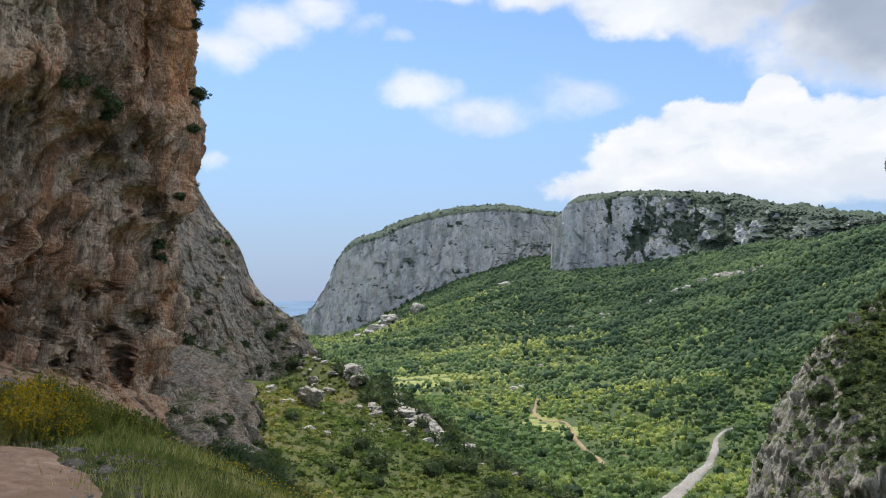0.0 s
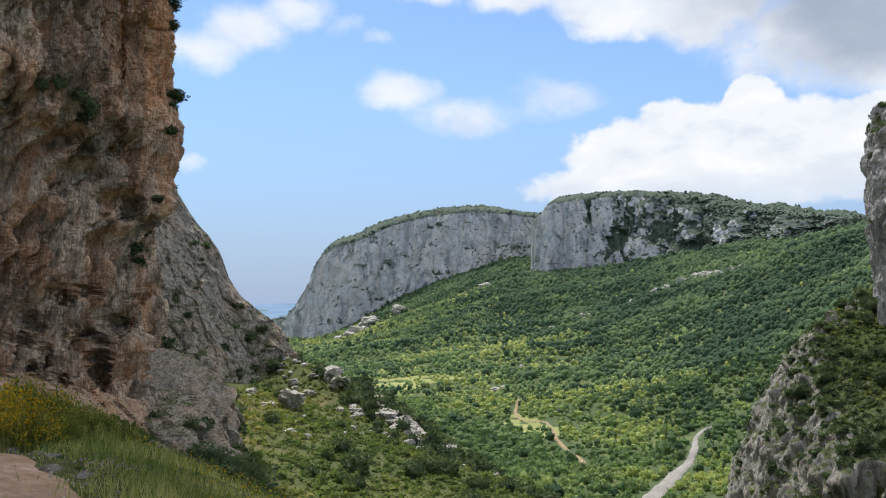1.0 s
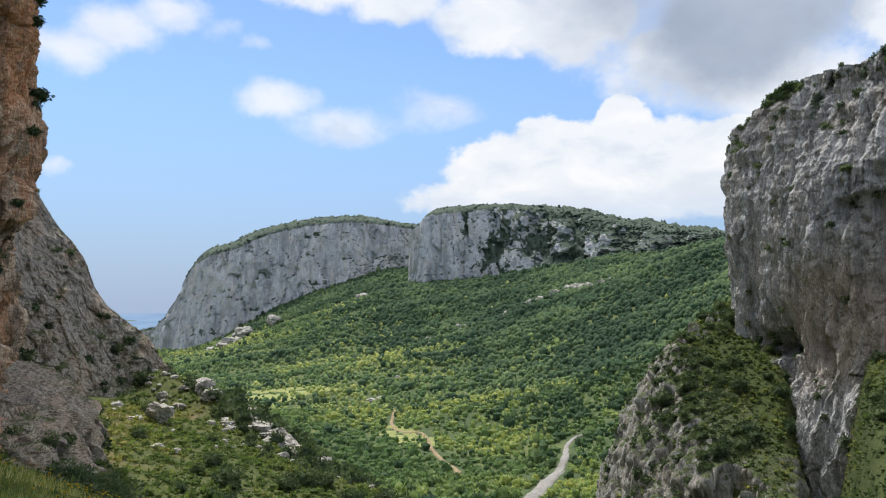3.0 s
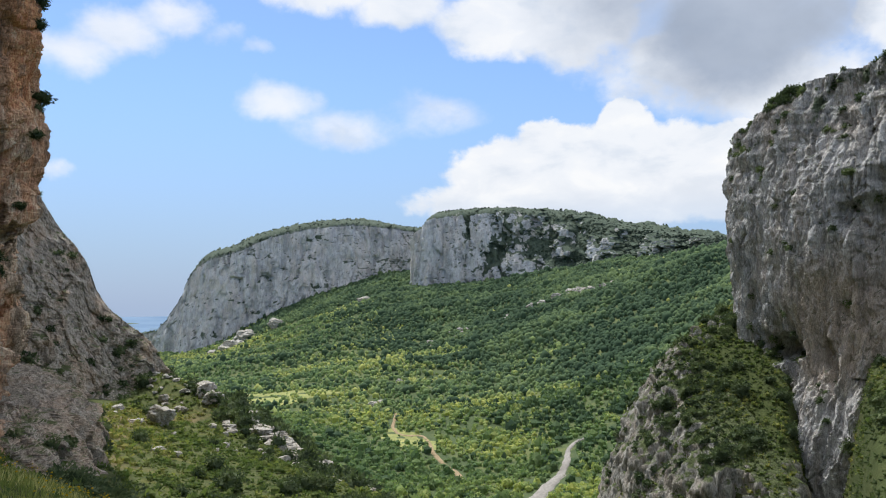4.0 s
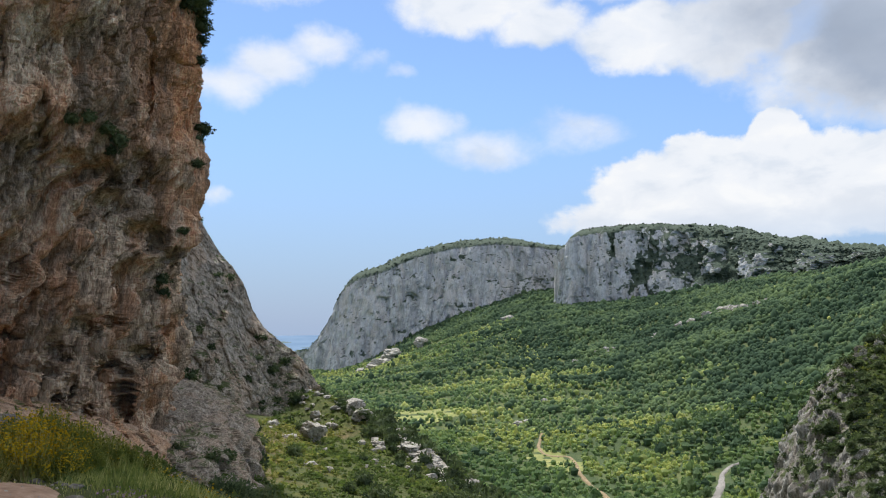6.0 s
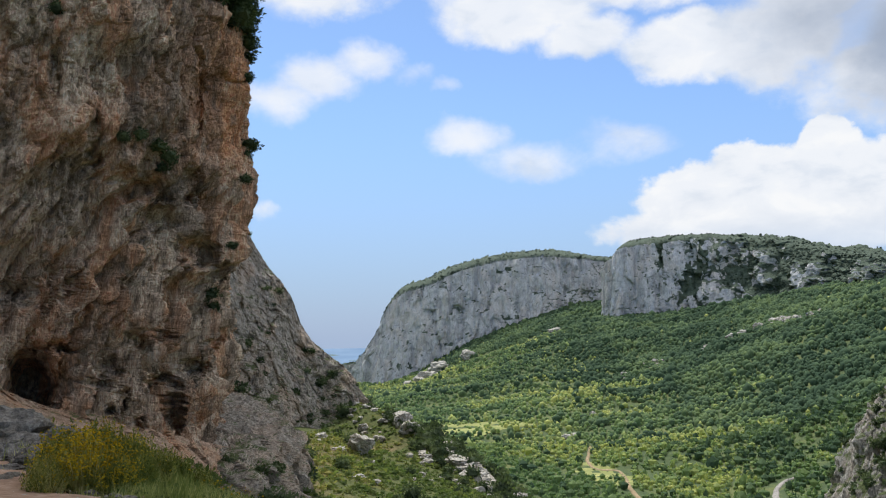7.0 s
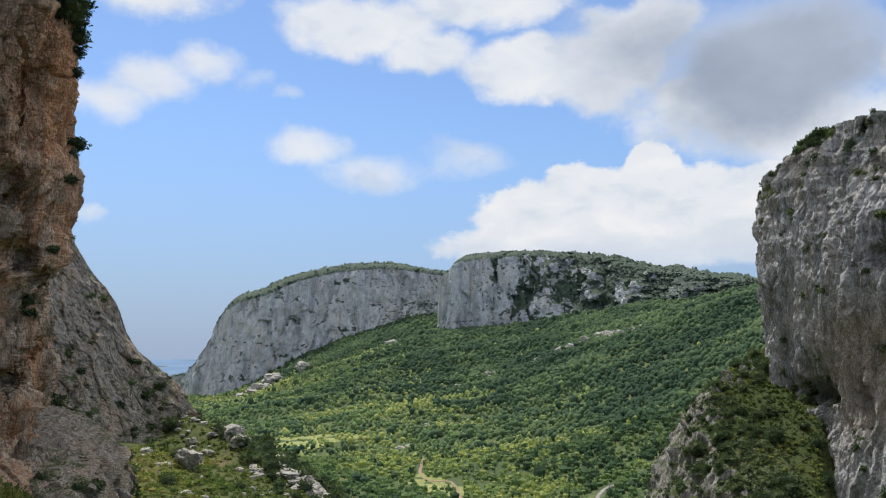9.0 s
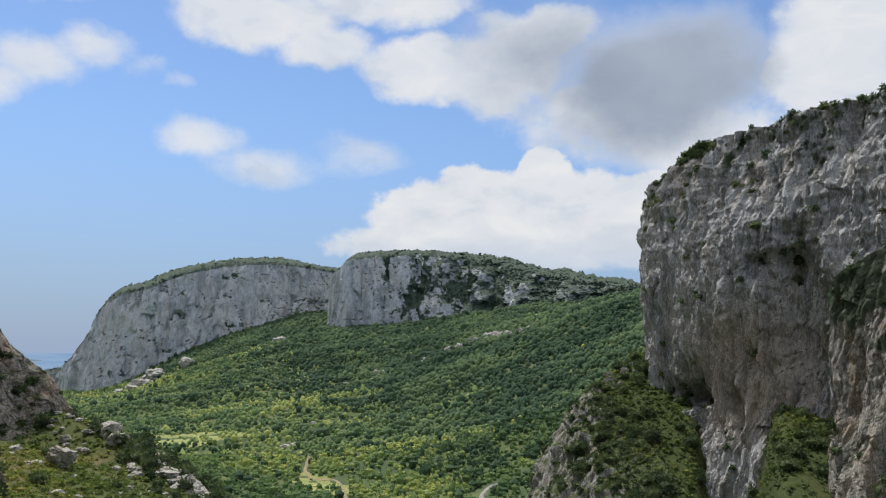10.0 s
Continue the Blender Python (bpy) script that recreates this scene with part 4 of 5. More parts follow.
structure("track", mesh_of("track", *ribbon(TRACK, lambda t: 0.8 + 0.4 * t, 1.0, 0.45, 7, 1), EARTH), "pale earth farm track winding through the scrub", "track")
structure("stream_bed", mesh_of("stream_bed", *ribbon(STREAM, lambda t: 0.8 + 3.0 * t, 1.2, 0.4, 9, 2), COBBLE), "dry pale gravel stream bed in the valley", "stream bed")
structure("path", mesh_of("path", *ribbon(PATH, lambda t: 1.55 + 0.0 * t, 0.15, 0.05, 61, 3, 0.12), TREAD), "trodden pinkish earth path along the ledge", "path")


# ---- far hills on the horizon ----
def hazy():
    m, n, bsdf, place = surface("hazy_hills", 1.0, 0.0)
    n.wire(n.ramp(n.noise(place.outputs["Position"], 0.004, 5, 0.6), [(0.35, (0.14, 0.21, 0.315)), (0.65, (0.18, 0.26, 0.375))]), bsdf.inputs["Base Color"])
    return m


b = np.radians(np.linspace(-40, 45, 260))[:, None]
k = np.concatenate(([0.0], np.linspace(0, 1, 12)))[None]
r = np.where(np.arange(13) == 0, 1650.0, 3900 + 700 * k)
top = -52 + 9 * fbm(flat3(b * 22, 0.0), 5, 0.5, 6)
hz = -74 + (top + 74) * np.sin(k * np.pi) ** 0.7
structure("backdrop_hills", mesh_of("backdrop_hills", *sheet(np.stack((r * np.sin(b), r * np.cos(b), hz), -1)), hazy()), "low hazy blue hills on the horizon", "hills")


# ---- rocks ----
def rock_mesh(name, seed, material, subdivisions=3, flat=0.65):
    bm = bmesh.new()
    bmesh.ops.create_icosphere(bm, subdivisions=subdivisions, radius=0.5)
    co = np.array([v.co[:] for v in bm.verts])
    tri = np.array([[v.index for v in f.verts] for f in bm.faces])
    bm.free()
    rng = np.random.default_rng(seed)
    # hewn by a few random planes, then roughened
    for _ in range(9):
        way = rng.normal(size=3)
        way /= np.linalg.norm(way)
        cut = rng.uniform(0.26, 0.42)
        over = np.maximum(co @ way - cut, 0)
        co = co - over[:, None] * way * 0.92
    co = co * (1 + 0.12 * fbm(co * 5 + seed, 3, 0.55, seed))[:, None]
    if subdivisions > 3:
        co = co * (1 + broken(co * np.array((1, 1, 1.6)), 0.4, seed, 1.0, 3, 0.15))[:, None]
    co[:, 2] *= flat
    return mesh_of(name, co, tri, material, False)


ROCK_PALE = rock_material("pale_boulder_limestone", 0.8, (0.54, 0.52, 0.485), (0.39, 0.375, 0.345), (0.18, 0.17, 0.155), (0.34, 0.28, 0.21), 0.35, 0.3)
ROCK_DULL = rock_material("lichened_grey_limestone", 0.35, (0.30, 0.28, 0.25), (0.19, 0.175, 0.155), (0.07, 0.065, 0.06), (0.20, 0.16, 0.10), 0.4, 0.3)
ROCK_MESHES = [rock_mesh("rock", k, ROCK_PALE, 4) for k in range(6)]
STONES = [rock_mesh("rock", k + 40, ROCK_DULL, 2) for k in range(6)]
DULL_MESHES = [rock_mesh("rock", k + 20, ROCK_DULL, 4) for k in range(6)]


def rock(x, y, size, k, label, category="rock", group="", sink=0.25, high=1.0, turn=0.0, meshes=ROCK_MESHES):
    ob = new("boulder" if category == "boulder" else "rock", meshes[k % 6])
    ob.matrix_world = pose(x, y, float(land(x, y)) + (0.5 * 0.65 - sink * 0.65) * size * high, 0, 0, turn) @ Matrix.Diagonal((size, size, size * high, 1))
    return tagged(ob, label, category, group)


rock(-19.6, 132.6, 4.0, 0, "pale grey boulder resting on the grassy slope", "boulder", turn=40, high=1.5, sink=0.1)
rock(-22.6, 131.5, 2.6, 3, "low pale slab beside the boulder on the slope", turn=10, high=0.45)
# weathered rocks by the path
rock(-7.0, 12.6, 1.5, 1, "weathered grey rock beside the path", turn=75, high=0.95, sink=0.2, meshes=DULL_MESHES)
rock(-6.0, 12.2, 1.1, 2, "small weathered grey rock beside the path", turn=20, high=0.9, sink=0.3, meshes=DULL_MESHES)
rock(-8.3, 13.4, 1.4, 4, "weathered grey rock beside the path", turn=130, high=0.95, sink=0.2, meshes=DULL_MESHES)
rng = np.random.default_rng(8)
p, side = along(PATH, 0.15)
for i in range(20, len(p), 2):
    if -13 < p[i, 0] < -2.2:
        q = p[i] - side[i] * rng.uniform(1.45, 1.95)
        rock(q[0], q[1], rng.uniform(0.06, 0.24), i, "small grey stone at the edge of the path", group="stones along the path", turn=rng.uniform(0, 360), sink=0.45, high=0.7, meshes=STONES)
n = 1800
i = rng.integers(0, len(p), n)
q = p[i] + side[i] * (rng.choice((-1, 1), n) * 1.6 * rng.uniform(0.0, 1.0, n) ** 0.5)[:, None]
pebble = [(np.array([v.co[:] for v in me.vertices]), np.array([f.vertices[:] for f in me.polygons])) for me in (rock_mesh("pebble", k + 80, ROCK_DULL, 1) for k in range(4))]
stuff("path_gravel", scatter(pebble, np.stack((q[:, 0], q[:, 1], land(q[:, 0], q[:, 1]) + 0.045), -1), rng.uniform(0.01, 0.06, n) * rng.uniform(0.4, 1.0, n), rng), ROCK_PALE, "loose pale pebbles on the earth path", "gravel")
for i in range(16):
    a, r = radians(rng.uniform(-29.5, -25.0)), rng.uniform(10.9, 13.6)
    rock(r * math.sin(a), r * math.cos(a), rng.uniform(0.2, 0.75), i, "lichened grey stone on the bank above the path", group="stones on the bank", turn=rng.uniform(0, 360), sink=0.4, high=rng.uniform(0.6, 1.0), meshes=DULL_MESHES)
t = rng.uniform(0, 1, 26)[rng.integers(0, 26, 260)] ** 0.8 + rng.normal(0, 0.012, 260)
x, y = 14 - 36 * t + rng.normal(0, 2.0, 260), 106 + 62 * t + rng.normal(0, 2.6, 260)
rubble = [(np.array([v.co[:] for v in me.vertices]), np.array([f.vertices[:] for f in me.polygons])) for me in (rock_mesh("rubble", k + 90, ROCK_PALE, 2) for k in range(5))]
stuff("brink_rubble", scatter(rubble, np.stack((x, y, land(x, y) + 0.05), -1), rng.uniform(0.4, 2.2, 260), rng), ROCK_PALE, "broken pale limestone rubble along the brink", "rubble")
# rocks strewn over the left slope, thicker along its brink
for i in range(130):
    if i < 90:
        t = rng.uniform()
        x, y = 16 - 44 * t + rng.normal(0, 3.5), 108 + 62 * t + rng.normal(0, 4)
    else:
        x, y = rng.uniform(-30, 8), rng.uniform(85, 160)
    rock(x, y, rng.uniform(0.5, 1.5) * (1.6 if i < 90 else 1) * (1.7 if i % 9 == 0 else 1), i, "pale limestone rock strewn on the grassy slope", group="rocks on the slope", turn=rng.uniform(0, 360), high=rng.uniform(0.6, 1.3))
# the rocky crest of the right spur
CREST_MESHES = [rock_mesh("rock", k + 60, ROCK_SPUR, 4, 0.9) for k in range(6)]
for i in range(40):
    t = (i + rng.uniform()) / 40
    x, y = 58.0 + 25 * t + rng.normal(1.0, 2.4), 150.5 + 24.5 * t + rng.normal(-0.5, 2.0)
    rock(x, y, rng.uniform(0.9, 2.6), i, "weathered limestone rock on the crest of the spur", group="rocks on the spur", turn=rng.uniform(0, 360), high=rng.uniform(0.7, 1.3), sink=0.5, meshes=CREST_MESHES)
# outcrops on the wooded hill and under the far butte
for i in range(46):
    t = rng.uniform()
    x, y = np.interp(t, (0, 0.35, 0.75, 1), (92, 148, 222, 260)) + rng.normal(0, 5), np.interp(t, (0, 0.35, 0.75, 1), (684, 727, 764, 712)) + rng.normal(0, 5)
    rock(x, y, rng.uniform(3, 7) * (1.5 if t > 0.6 else 1), i, "pale limestone outcrop among the scrub of the hill", group="outcrops on the hill", turn=rng.uniform(0, 360), high=rng.uniform(0.6, 1.1))
for i, (x, y, s) in enumerate(((-80, 960, 14), (-73, 972, 20), (-66, 1015, 16), (-64, 1040, 26), (-27, 1045, 20), (-30, 1040, 14), (67, 972, 16), (70, 978, 12), (-90, 955, 12), (40, 500, 6), (44, 505, 5), (60, 560, 6))):
    rock(x, y, s, i, "pale limestone outcrop among the scrub", group="outcrops under the butte", turn=40 * i, high=1.1)


# ---- shrubs ----
BARK = gravel("grey_bark", (0.06, 0.05, 0.04), (0.12, 0.10, 0.08), (0.20, 0.17, 0.14), 9.0)


def stem_mesh():
    """A short forked stem."""
    bm = bmesh.new()
    for lean, turn_by, high in ((0.0, 0, 0.5), (0.5, 40, 0.5), (0.55, 170, 0.45), (0.5, 290, 0.5)):
        made = bmesh.ops.create_cone(bm, cap_ends=True, segments=6, radius1=0.035, radius2=0.012, depth=high)
        bmesh.ops.transform(bm, matrix=Matrix.Rotation(radians(turn_by), 4, "Z") @ Matrix.Rotation(lean, 4, "X") @ Matrix.Translation((0, 0, high / 2 - 0.06)), verts=made["verts"])
    me = bpy.data.meshes.new("stem")
    bm.to_mesh(me)
    bm.free()
    me.materials.append(BARK)
    return me


def part(name, me, parent, label=""):
    ob = new(name, me)
    ob.parent = parent
    return tagged(ob, label)


STEM = stem_mesh()
CROWNS = [mesh_of("crown", *leafy(k, 560, 0.075, (0.75, 0.95, 0.65, 1.1)[k % 4], 0.78, 2, True), SCRUB_NEAR, False) for k in range(8)]
SHRUBS = []
for k in range(8):
    ob = new("shrub")
    part("crown", CROWNS[k], ob)
    part("stem", STEM, ob)
    tagged(ob, "dark evergreen shrub rooted on the slope", "shrub")
    SHRUBS.append(ob)
first_use = [True] * 8


def shrub(x, y, z, size, k, label, group, turn, high=1.0):
    k = k % 8
    m = pose(x, y, z, 0, 0, turn) @ Matrix.Diagonal((size, size, size * high, 1))
    if first_use[k]:
        first_use[k] = False
        ob = SHRUBS[k]
        ob.matrix_basis = m
    else:
        ob = copy_thing(SHRUBS[k], pose(x, y, z, 0, 0, turn))
        ob.scale = (size, size, size * high)
    return tagged(ob, label, "shrub", group)


rng = np.random.default_rng(21)
placed = 0
while placed < 85:
    x, y = rng.uniform(-27, 22), rng.uniform(74, 165)
    beyond = max(drop_line(x, y, 19.0, 100.0, -7.8, 150.0), drop_line(x, y, -7.8, 150.0, -30.0, 176.0))
    if beyond > 9 or fbm(np.array([[x / 14, y / 14, 0.3]]), 2, 0.5, 2)[0] < -0.18 + 0.25 * (x < -12) - 0.25 * (beyond > -8) or math.hypot(x + 19.6, y - 131) < 4:
        continue
    shrub(x, y, float(land(x, y)), rng.uniform(1.0, 2.5), placed, "dark evergreen shrub on the grassy slope", "shrubs on the left slope", rng.uniform(0, 360))
    placed += 1
placed = 0
while placed < 80:
    x, y = rng.uniform(54, 92), rng.uniform(118, 180)
    if drop_line(x, y, 57.5, 150.0, 83.0, 175.0) < -3 or drop_line(x, y, 58.0, 100.0, 65.5, 150.0) < -3 or land(x, y) > 0.5:
        continue
    crest = drop_line(x, y, 57.5, 150.0, 83.0, 175.0) < 9
    if not crest and rng.uniform() < 0.55:
        continue
    shrub(x, y, float(land(x, y)), rng.uniform(1.2, 3.0), placed + 3, "dark evergreen shrub on the slope under the cliff", "shrubs on the right slope", rng.uniform(0, 360))
    placed += 1
CRAG_LEAF = leaf_material("dark_oak_leaves", (0.036, 0.052, 0.042), (0.060, 0.080, 0.060), (0.092, 0.114, 0.078), 0.02, 0.2)
for i, (b0, r0, s) in enumerate(((38.3, 131, 4.6), (38.6, 134, 4.0), (36.3, 138, 2.8), (35.4, 133, 2.4), (34.9, 128, 2.6), (36.9, 128, 2.2), (35.9, 141, 2.4), (34.6, 136, 2.0), (37.4, 139, 2.6), (28.6, 139, 2.2), (29.4, 130, 2.4), (29.9, 137, 1.8), (28.0, 150, 3.0), (27.2, 148, 2.6), (27.6, 152, 3.2), (26.6, 142, 1.8))):
    x, y = r0 * math.sin(radians(b0)), r0 * math.cos(radians(b0))
    shrub(x, y, float(land(x, y)) - 0.15, s, i, "dark bushy shrub on the terrace under the cliff", "shrubs on the terrace", 65 * i, 1.1 if s > 3.5 else 0.9)
# a dark fringe of scrub along the brink of the left slope
t = rng.uniform(-0.15, 1.0, 190)
x, y = 17 - 32 * t + rng.normal(0, 3.4, 190), 103 + 58 * t + rng.normal(0, 4.5, 190)
stuff("brink_scrub", scatter([leafy(k, 150, 0.13, 0.85, 0.8, 2) for k in range(5)], np.stack((x, y, land(x, y) - 0.1), -1), rng.uniform(0.8, 2.9, 190), rng), SCRUB_NEAR, "dark evergreen scrub along the brink of the slope", "scrub")
# shrubs that hang on the rock
def on_rock(face, bearing, z):
    """The place on a rock wall at a bearing and height."""
    b = np.degrees(np.arctan2(face[..., 0], face[..., 1]))
    r = np.hypot(face[..., 0], face[..., 1])
    i = np.argmin(((b - bearing) * 2) ** 2 + (face[..., 2] - z) ** 2 + 0.02 * r)
    return face.reshape(-1, 3)[i]


def perches(face, count, rng, bearings, flat, rows):
    """Places on the flatter parts of a rock wall."""
    n = np.cross(np.gradient(face, axis=0), np.gradient(face, axis=1))
    up = np.abs(n[..., 2]) / (np.linalg.norm(n, axis=-1) + 1e-9)
    b = np.degrees(np.arctan2(face[..., 0], face[..., 1]))
    ok = (up > flat) & (b > bearings[0]) & (b < bearings[1])
    ok[:, :rows[0]] = False
    ok[:, rows[1]:] = False
    i = np.argwhere(ok)
    i = i[rng.choice(len(i), min(count, len(i)), replace=False)]
    return face[i[:, 0], i[:, 1]]


for i, (b0, z0, s) in enumerate(((-15.9, 30, 3.0), (-16.2, 32, 3.4), (-15.7, 28, 2.2), (-16.8, 31, 3.0), (-15.6, 25.5, 1.6), (-15.5, 22.5, 1.3), (-15.4, 18.3, 2.2), (-15.6, 17.2, 1.2), (-15.6, 14.0, 1.3), (-18.2, 30, 2.6), (-19.2, 32, 2.4),
                                  (-20.2, 14.4, 1.6), (-21.0, 14.9, 1.5), (-22.0, 15.2, 1.3), (-20.6, 13.6, 1.2), (-23.0, 14.8, 1.1), (-17.7, 5.2, 1.9), (-17.5, 4.2, 1.4), (-16.4, 9.0, 1.2), (-27.0, 22.0, 1.2), (-16.0, 33, 3.8), (-16.6, 29, 3.4), (-17.4, 32, 3.6), (-17.9, 30, 3.0), (-16.9, 27.2, 2.6), (-15.7, 27, 2.8), (-15.8, 31.5, 3.6), (-18.6, 32.5, 3.0), (-17.0, 29.5, 4.4), (-18.0, 28.2, 3.8), (-19.0, 30.0, 4.2), (-20.2, 31.0, 3.6), (-21.4, 32.5, 3.4), (-16.2, 27.4, 3.2), (-15.9, 29.2, 3.8))):
    x, y, z = on_rock(LEFT_FACE, b0, z0)
    s *= 0.75
    shrub(x, y, z - 0.35 * s, s, i, "olive-green shrub hanging on the overhanging cliff", "shrubs on the left cliff", 70 * i, 0.9)
for face, count, bearings, flat, rows, low, high, label, group in (
        (RIGHT_FACE, 14, (26, 42), 0.55, (90, 332), 0.9, 2.2, "dark shrub on a ledge of the cliff", "shrubs on the right cliff"),
        (RIGHT_FACE, 60, (25.5, 42), 0.2, (334, 358), 1.0, 2.4, "dark shrub along the brow of the cliff", "shrubs on the cliff brow")):
    for i, (x, y, z) in enumerate(perches(face, count, rng, bearings, flat, rows)):
        s = rng.uniform(low, high)
        shrub(x, y, z - 0.25 * s, s, i, label, group, rng.uniform(0, 360), 0.8)
spots = np.concatenate((perches(GREY_FACE, 150, rng, (-16, -7), 0.4, (20, 200)), perches(FOOT_FACE, 40, rng, (-18, -11.5), 0.4, (20, 112)), perches(RIGHT_FACE, 90, rng, (25.5, 42), 0.55, (60, 330)), perches(RIGHT_FACE, 260, rng, (25.5, 42), 0.3, (326, 366)), perches(BUTTRESS_FACE, 60, rng, (36, 43), 0.45, (60, 262)), perches(SPUR_FACE, 420, rng, (19, 27), 0.45, (20, 270))))
stuff("ledge_scrub", scatter([leafy(k, 120, 0.16, 0.75) for k in range(4)], spots - np.array((0, 0, 0.25)), rng.uniform(0.6, 1.7, len(spots)), rng), SCRUB_NEAR, "small dark scrub on the ledges of the cliffs", "scrub")


def grown(face, cover, count, rng, bearings):
    """Places on a rock wall where scrub grows."""
    b = np.degrees(np.arctan2(face[..., 0], face[..., 1]))
    i = np.argwhere((cover > 0.6) & (b > bearings[0]) & (b < bearings[1]))
    i = i[rng.choice(len(i), min(count, len(i)), replace=False)]
    return face[i[:, 0], i[:, 1]]


spots = np.concatenate((grown(CRAG_FACE, CRAG_COVER, 6500, rng, (8.5, 27)), grown(BUTTE_FACE, BUTTE_COVER, 2500, rng, (-10, 9.5))))
stuff("crag_scrub", scatter([puff(k, 1, 0.9, 1.0) for k in range(5)], spots - np.array((0, 0, 0.9)), rng.uniform(1.3, 3.4, len(spots)) * rng.uniform(0.6, 1.0, len(spots)), rng), CRAG_LEAF, "dark scrub on the ledges and tops of the far cliffs", "scrub")
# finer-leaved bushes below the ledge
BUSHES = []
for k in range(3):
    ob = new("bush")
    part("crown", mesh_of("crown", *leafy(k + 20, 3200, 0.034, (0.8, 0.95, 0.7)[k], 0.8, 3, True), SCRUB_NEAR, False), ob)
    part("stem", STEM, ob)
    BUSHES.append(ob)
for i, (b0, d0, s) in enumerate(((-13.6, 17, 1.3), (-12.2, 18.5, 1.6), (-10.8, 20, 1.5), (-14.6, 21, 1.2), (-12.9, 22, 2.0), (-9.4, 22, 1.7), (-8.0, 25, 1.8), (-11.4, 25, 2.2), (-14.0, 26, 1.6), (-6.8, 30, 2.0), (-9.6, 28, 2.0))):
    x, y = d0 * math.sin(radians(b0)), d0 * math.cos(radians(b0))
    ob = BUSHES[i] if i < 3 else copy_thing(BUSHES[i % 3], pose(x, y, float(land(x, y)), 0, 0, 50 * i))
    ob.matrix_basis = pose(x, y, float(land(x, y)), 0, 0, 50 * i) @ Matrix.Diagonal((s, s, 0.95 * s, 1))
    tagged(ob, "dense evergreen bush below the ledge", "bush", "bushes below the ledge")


# ---- grass and flowers on the ledge ----
def blades(x, y, z, high, wide, lean, rng):
    """Single blades: thin triangles."""
    n = len(x)
    a = rng.uniform(0, 2 * np.pi, n)
    foot = np.stack((x, y, z), -1)
    across = np.stack((np.cos(a), np.sin(a), np.zeros(n)), -1) * (wide * 0.5)[:, None]
    tip = foot + np.stack((np.cos(a * 3.1) * lean * high, np.sin(a * 3.1) * lean * high, high), -1)
    return np.stack((foot - across, foot + across, tip), 1).reshape(-1, 3), np.arange(3 * n).reshape(-1, 3)


GRASS = leaf_material("meadow_grass", (0.15, 0.20, 0.06), (0.36, 0.37, 0.13), (0.70, 0.62, 0.34), 0.9, 0.5)
PETAL = leaf_material("yellow_petals", (0.44, 0.29, 0.015), (0.56, 0.39, 0.02), (0.68, 0.52, 0.05), 2.0, 0.3)
PINK = leaf_material("mauve_petals", (0.36, 0.20, 0.38), (0.45, 0.27, 0.46), (0.55, 0.36, 0.55), 2.0, 0.3)
rng = np.random.default_rng(33)
n = 26000
b = np.radians(rng.uniform(-34, -5, n))
r = rng.uniform(6.5, 34, n)
x, y = r * np.sin(b), r * np.cos(b)
keep = off_line(x, y, PATH, 0.3) > 1.6 + 0.25 * rng.normal(size=n)
x, y, r = x[keep], y[keep], r[keep]
clump = fbm(flat3(x, y) / 1.3, 2, 0.5, 71)
x, y, r, clump = (np.repeat(q, 4) for q in (x, y, r, clump))
x, y = x + rng.normal(0, 0.06, len(x)), y + rng.normal(0, 0.06, len(x))
stuff("grass", blades(x, y, land(x, y) - 0.02, np.clip(rng.uniform(0.05, 0.16, len(x)) * (1 + 1.3 * clump), 0.04, 0.35), 0.007 + 0.0007 * r, rng.uniform(0.1, 0.6, len(x)), rng), GRASS, "long green and yellowing grass on the ledge", "grass")
n = 5200
b, r = np.radians(rng.uniform(-28, -8, n)), rng.uniform(8, 34, n)
x, y = r * np.sin(b), r * np.cos(b)
keep = (fbm(flat3(x, y) / 3.0, 2, 0.5, 72) > 0.16) & (off_line(x, y, PATH, 0.3) > 1.9)
x, y = x[keep], y[keep]
dots = [puff(k, 1, 0.6, 0.3) for k in range(2)]
stuff("meadow_flowers", scatter(dots, np.stack((x, y, land(x, y) + rng.uniform(0.06, 0.2, len(x))), -1), rng.uniform(0.012, 0.03, len(x)), rng), PETAL, "scattered yellow flowers in the grass", "flowers")
x, y = -2.75 + rng.normal(0, 0.22, 90), 8.0 + rng.normal(0, 0.22, 90)
stuff("mauve_flowers", scatter(dots, np.stack((x, y, land(x, y) + rng.uniform(0.05, 0.15, 90)), -1), rng.uniform(0.008, 0.022, 90), rng), PINK, "small mauve flowers at the edge of the path", "flowers")


BROOM_GREEN = leaf_material("broom_leaves", (0.10, 0.125, 0.035), (0.20, 0.22, 0.06), (0.34, 0.32, 0.09), 1.5, 0.4)


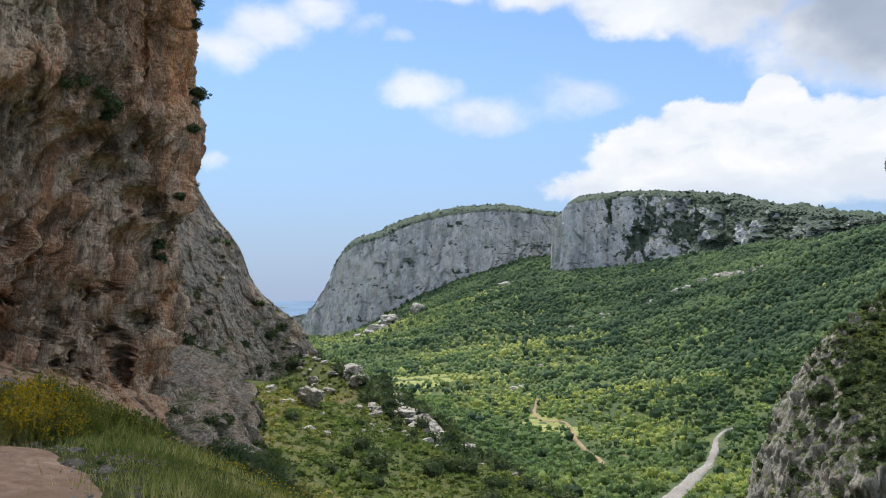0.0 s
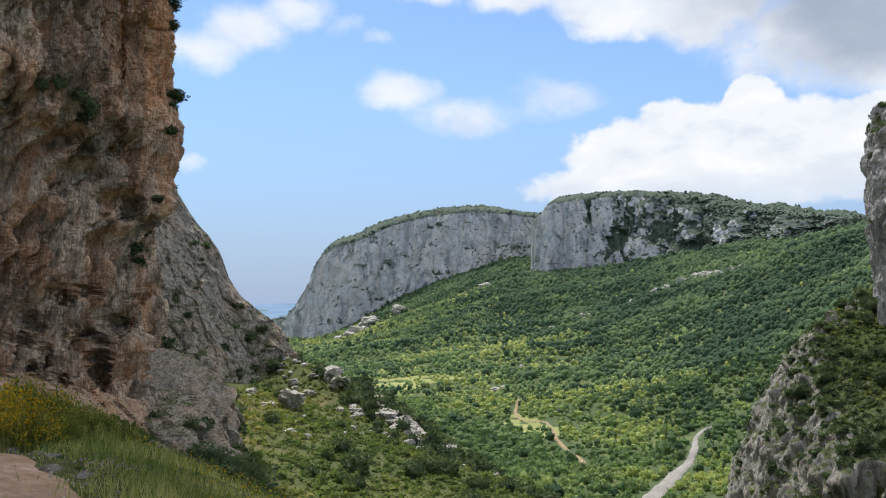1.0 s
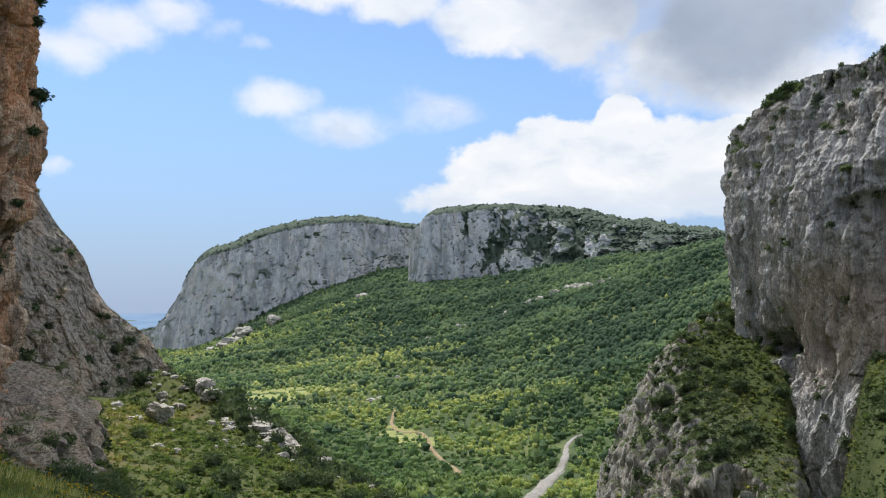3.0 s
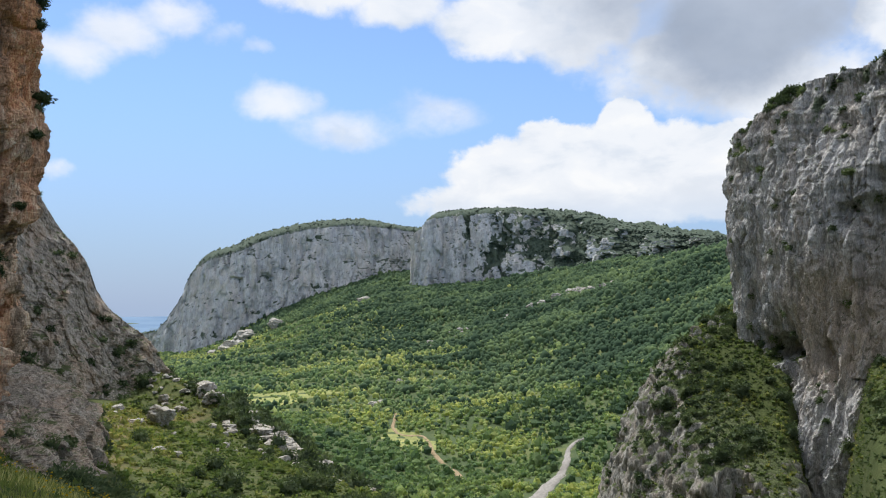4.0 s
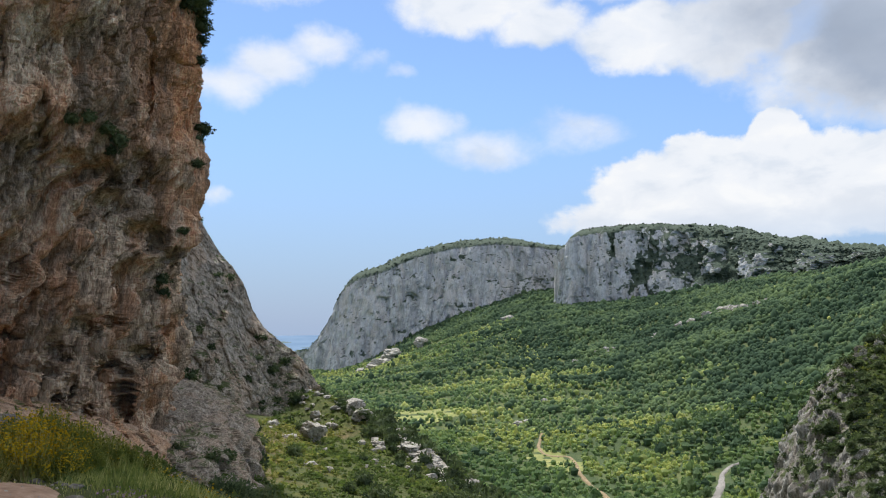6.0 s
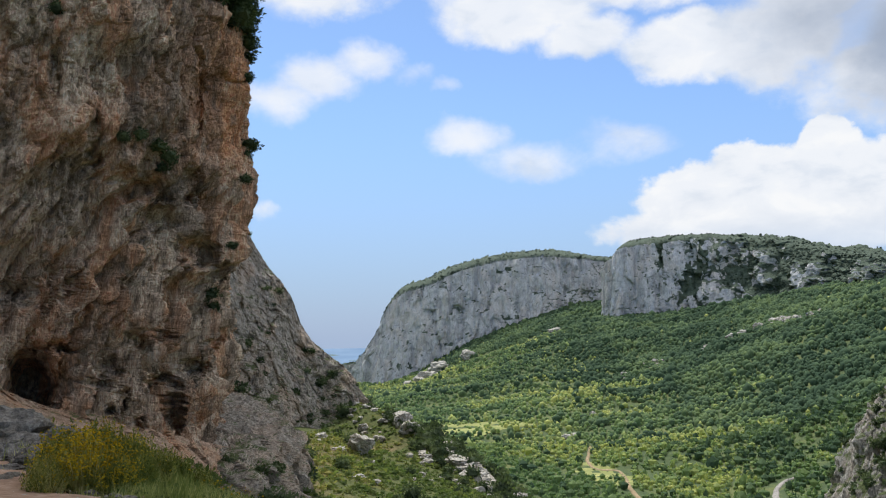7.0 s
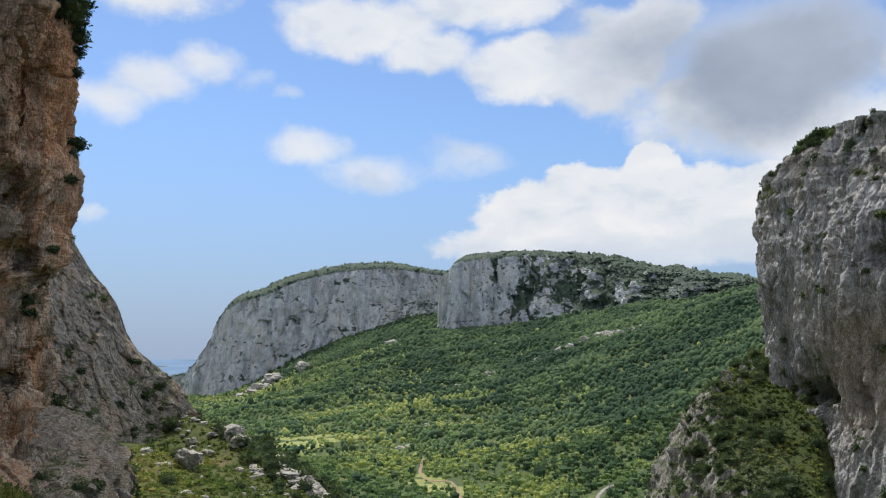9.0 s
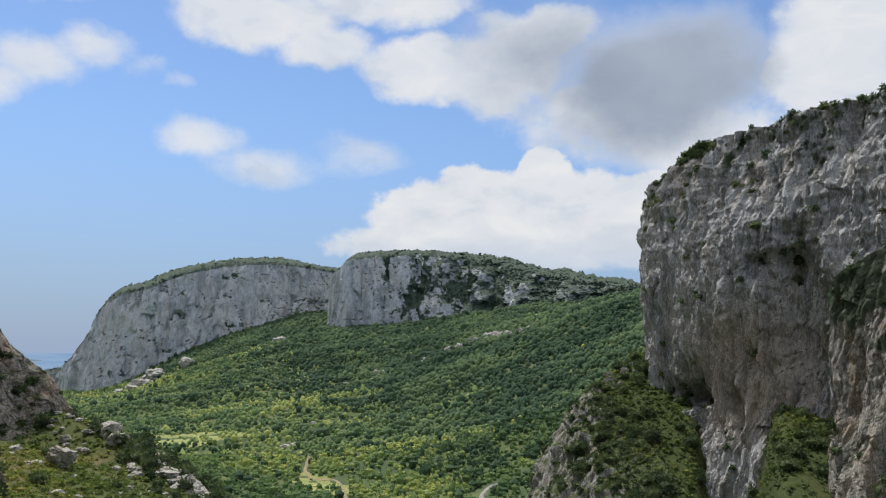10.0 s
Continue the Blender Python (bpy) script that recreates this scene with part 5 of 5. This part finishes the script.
def broom(x, y, size, seed, bloom):
    """A bush of thin upright green stems with yellow flowers."""
    rng = np.random.default_rng(seed)
    ob = tagged(new("broom_bush"), "green broom bush covered in yellow flowers beside the path", "bush")
    ob.matrix_basis = pose(x, y, float(land(x, y)) - 0.05)
    n = 900
    a, k = rng.uniform(0, 2 * np.pi, n), np.sqrt(rng.uniform(0, 1, n))
    fx, fy = 0.25 * size * k * np.cos(a), 0.25 * size * k * np.sin(a)
    high = size * rng.uniform(0.35, 0.8, n) * (1.1 - 0.5 * k ** 2)
    tip = np.stack((fx * 1.7 + rng.normal(0, 0.08 * size, n), fy * 1.7 + rng.normal(0, 0.08 * size, n), high), -1)
    foot = np.stack((fx, fy, np.zeros(n)), -1)
    across = rng.normal(size=(n, 3)) * 0.008 * size
    tagged(part("stem_tangle", mesh_of("stem_tangle", np.stack((foot - across, foot + across, tip), 1).reshape(-1, 3), np.arange(3 * n).reshape(-1, 3), GRASS, False), ob), kind="stuff")
    t = rng.uniform(0.55, 1.0, n)[:, None]
    on = foot + (tip - foot) * t
    pick = rng.uniform(size=n) < 0.6
    tagged(part("foliage", mesh_of("foliage", *scatter([leafy(5, 6, 0.35, 1.0, 0.3)], on[pick], rng.uniform(0.04, 0.10, pick.sum()) * size, rng), BROOM_GREEN, False), ob), kind="stuff")
    n2 = int(bloom)
    i = rng.integers(0, n, n2)
    on = foot[i] + (tip[i] - foot[i]) * rng.uniform(0.7, 1.05, (n2, 1))
    tagged(part("bloom", mesh_of("bloom", *scatter(dots, on, rng.uniform(0.018, 0.042, n2) * size, rng), PETAL, False), ob, "yellow flowers"), kind="stuff")
    return ob


for seed, (b0, r0, size, bloom) in enumerate(((-24.3, 10.6, 0.85, 2600), (-23.0, 10.4, 0.6, 1100), (-25.6, 11.0, 0.8, 1500), (-22.4, 10.9, 0.5, 250), (-24.6, 11.6, 0.7, 400), (-21.4, 11.3, 0.45, 40), (-26.6, 10.4, 0.55, 200), (-22.0, 12.2, 0.7, 420), (-20.5, 12.0, 0.6, 160), (-23.6, 12.4, 0.8, 600), (-19.4, 12.6, 0.5, 60), (-18.2, 13.2, 0.5, 30))):
    broom(r0 * math.sin(radians(b0)), r0 * math.cos(radians(b0)), size, seed + 1, bloom)


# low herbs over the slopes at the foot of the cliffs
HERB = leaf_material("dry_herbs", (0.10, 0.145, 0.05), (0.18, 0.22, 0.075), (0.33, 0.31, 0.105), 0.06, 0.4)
# herb green darkened to carry the cloud shade of the right slopes
TURF_SHADED = leaf_material("cloud_shaded_herbs", (0.055, 0.08, 0.038), (0.09, 0.125, 0.055), (0.16, 0.19, 0.08), 0.06, 0.4)
n = 6000
x, y = np.concatenate((rng.uniform(-30, 20, n), rng.uniform(50, 100, n // 2), rng.uniform(-24, 4, 5500))), np.concatenate((rng.uniform(46, 170, n), rng.uniform(110, 190, n // 2), rng.uniform(8, 46, 5500)))
keep = off_line(x, y, PATH, 0.3) > 1.7
x, y = x[keep], y[keep]
z = land(x, y)
sizes = rng.uniform(0.25, 0.8, len(x)) * np.clip(np.hypot(x, y) / 60, 0.22, 1) * (1 + 0.6 * (rng.uniform(size=len(x)) < 0.1))
stuff("slope_herbs", scatter([leafy(k, 13, 0.26, 0.7, 0.8) for k in range(4)], np.stack((x, y, z - 0.02), -1), sizes, rng), HERB, "low green and yellowing herbs over the rocky slopes", "herbs")
spots = perches(APRON_FACE, 1100, rng, (-34, -15), 0.2, (4, 90))
spots = spots[fbm(spots / 4, 2, 0.5, 49) > -0.05]
stuff("bank_herbs", scatter([leafy(k, 16, 0.24, 0.8, 0.8) for k in range(4)], spots - np.array((0, 0, 0.05)), rng.uniform(0.25, 0.9, len(spots)), rng), HERB, "green and yellowing herbs on the reddish bank", "herbs")
# herbs on the slope and terrace under the right cliff, cloud shade put into their darker green
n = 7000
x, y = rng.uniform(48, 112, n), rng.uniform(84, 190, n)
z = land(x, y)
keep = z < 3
stuff("terrace_herbs", scatter([leafy(k, 9, 0.35, 0.7) for k in range(4)], np.stack((x, y, z - 0.1), -1)[keep], rng.uniform(0.3, 0.85, keep.sum()), rng), TURF_SHADED, "dense herbs on the slope under the cliff, cloud shade in their dark green", "herbs")
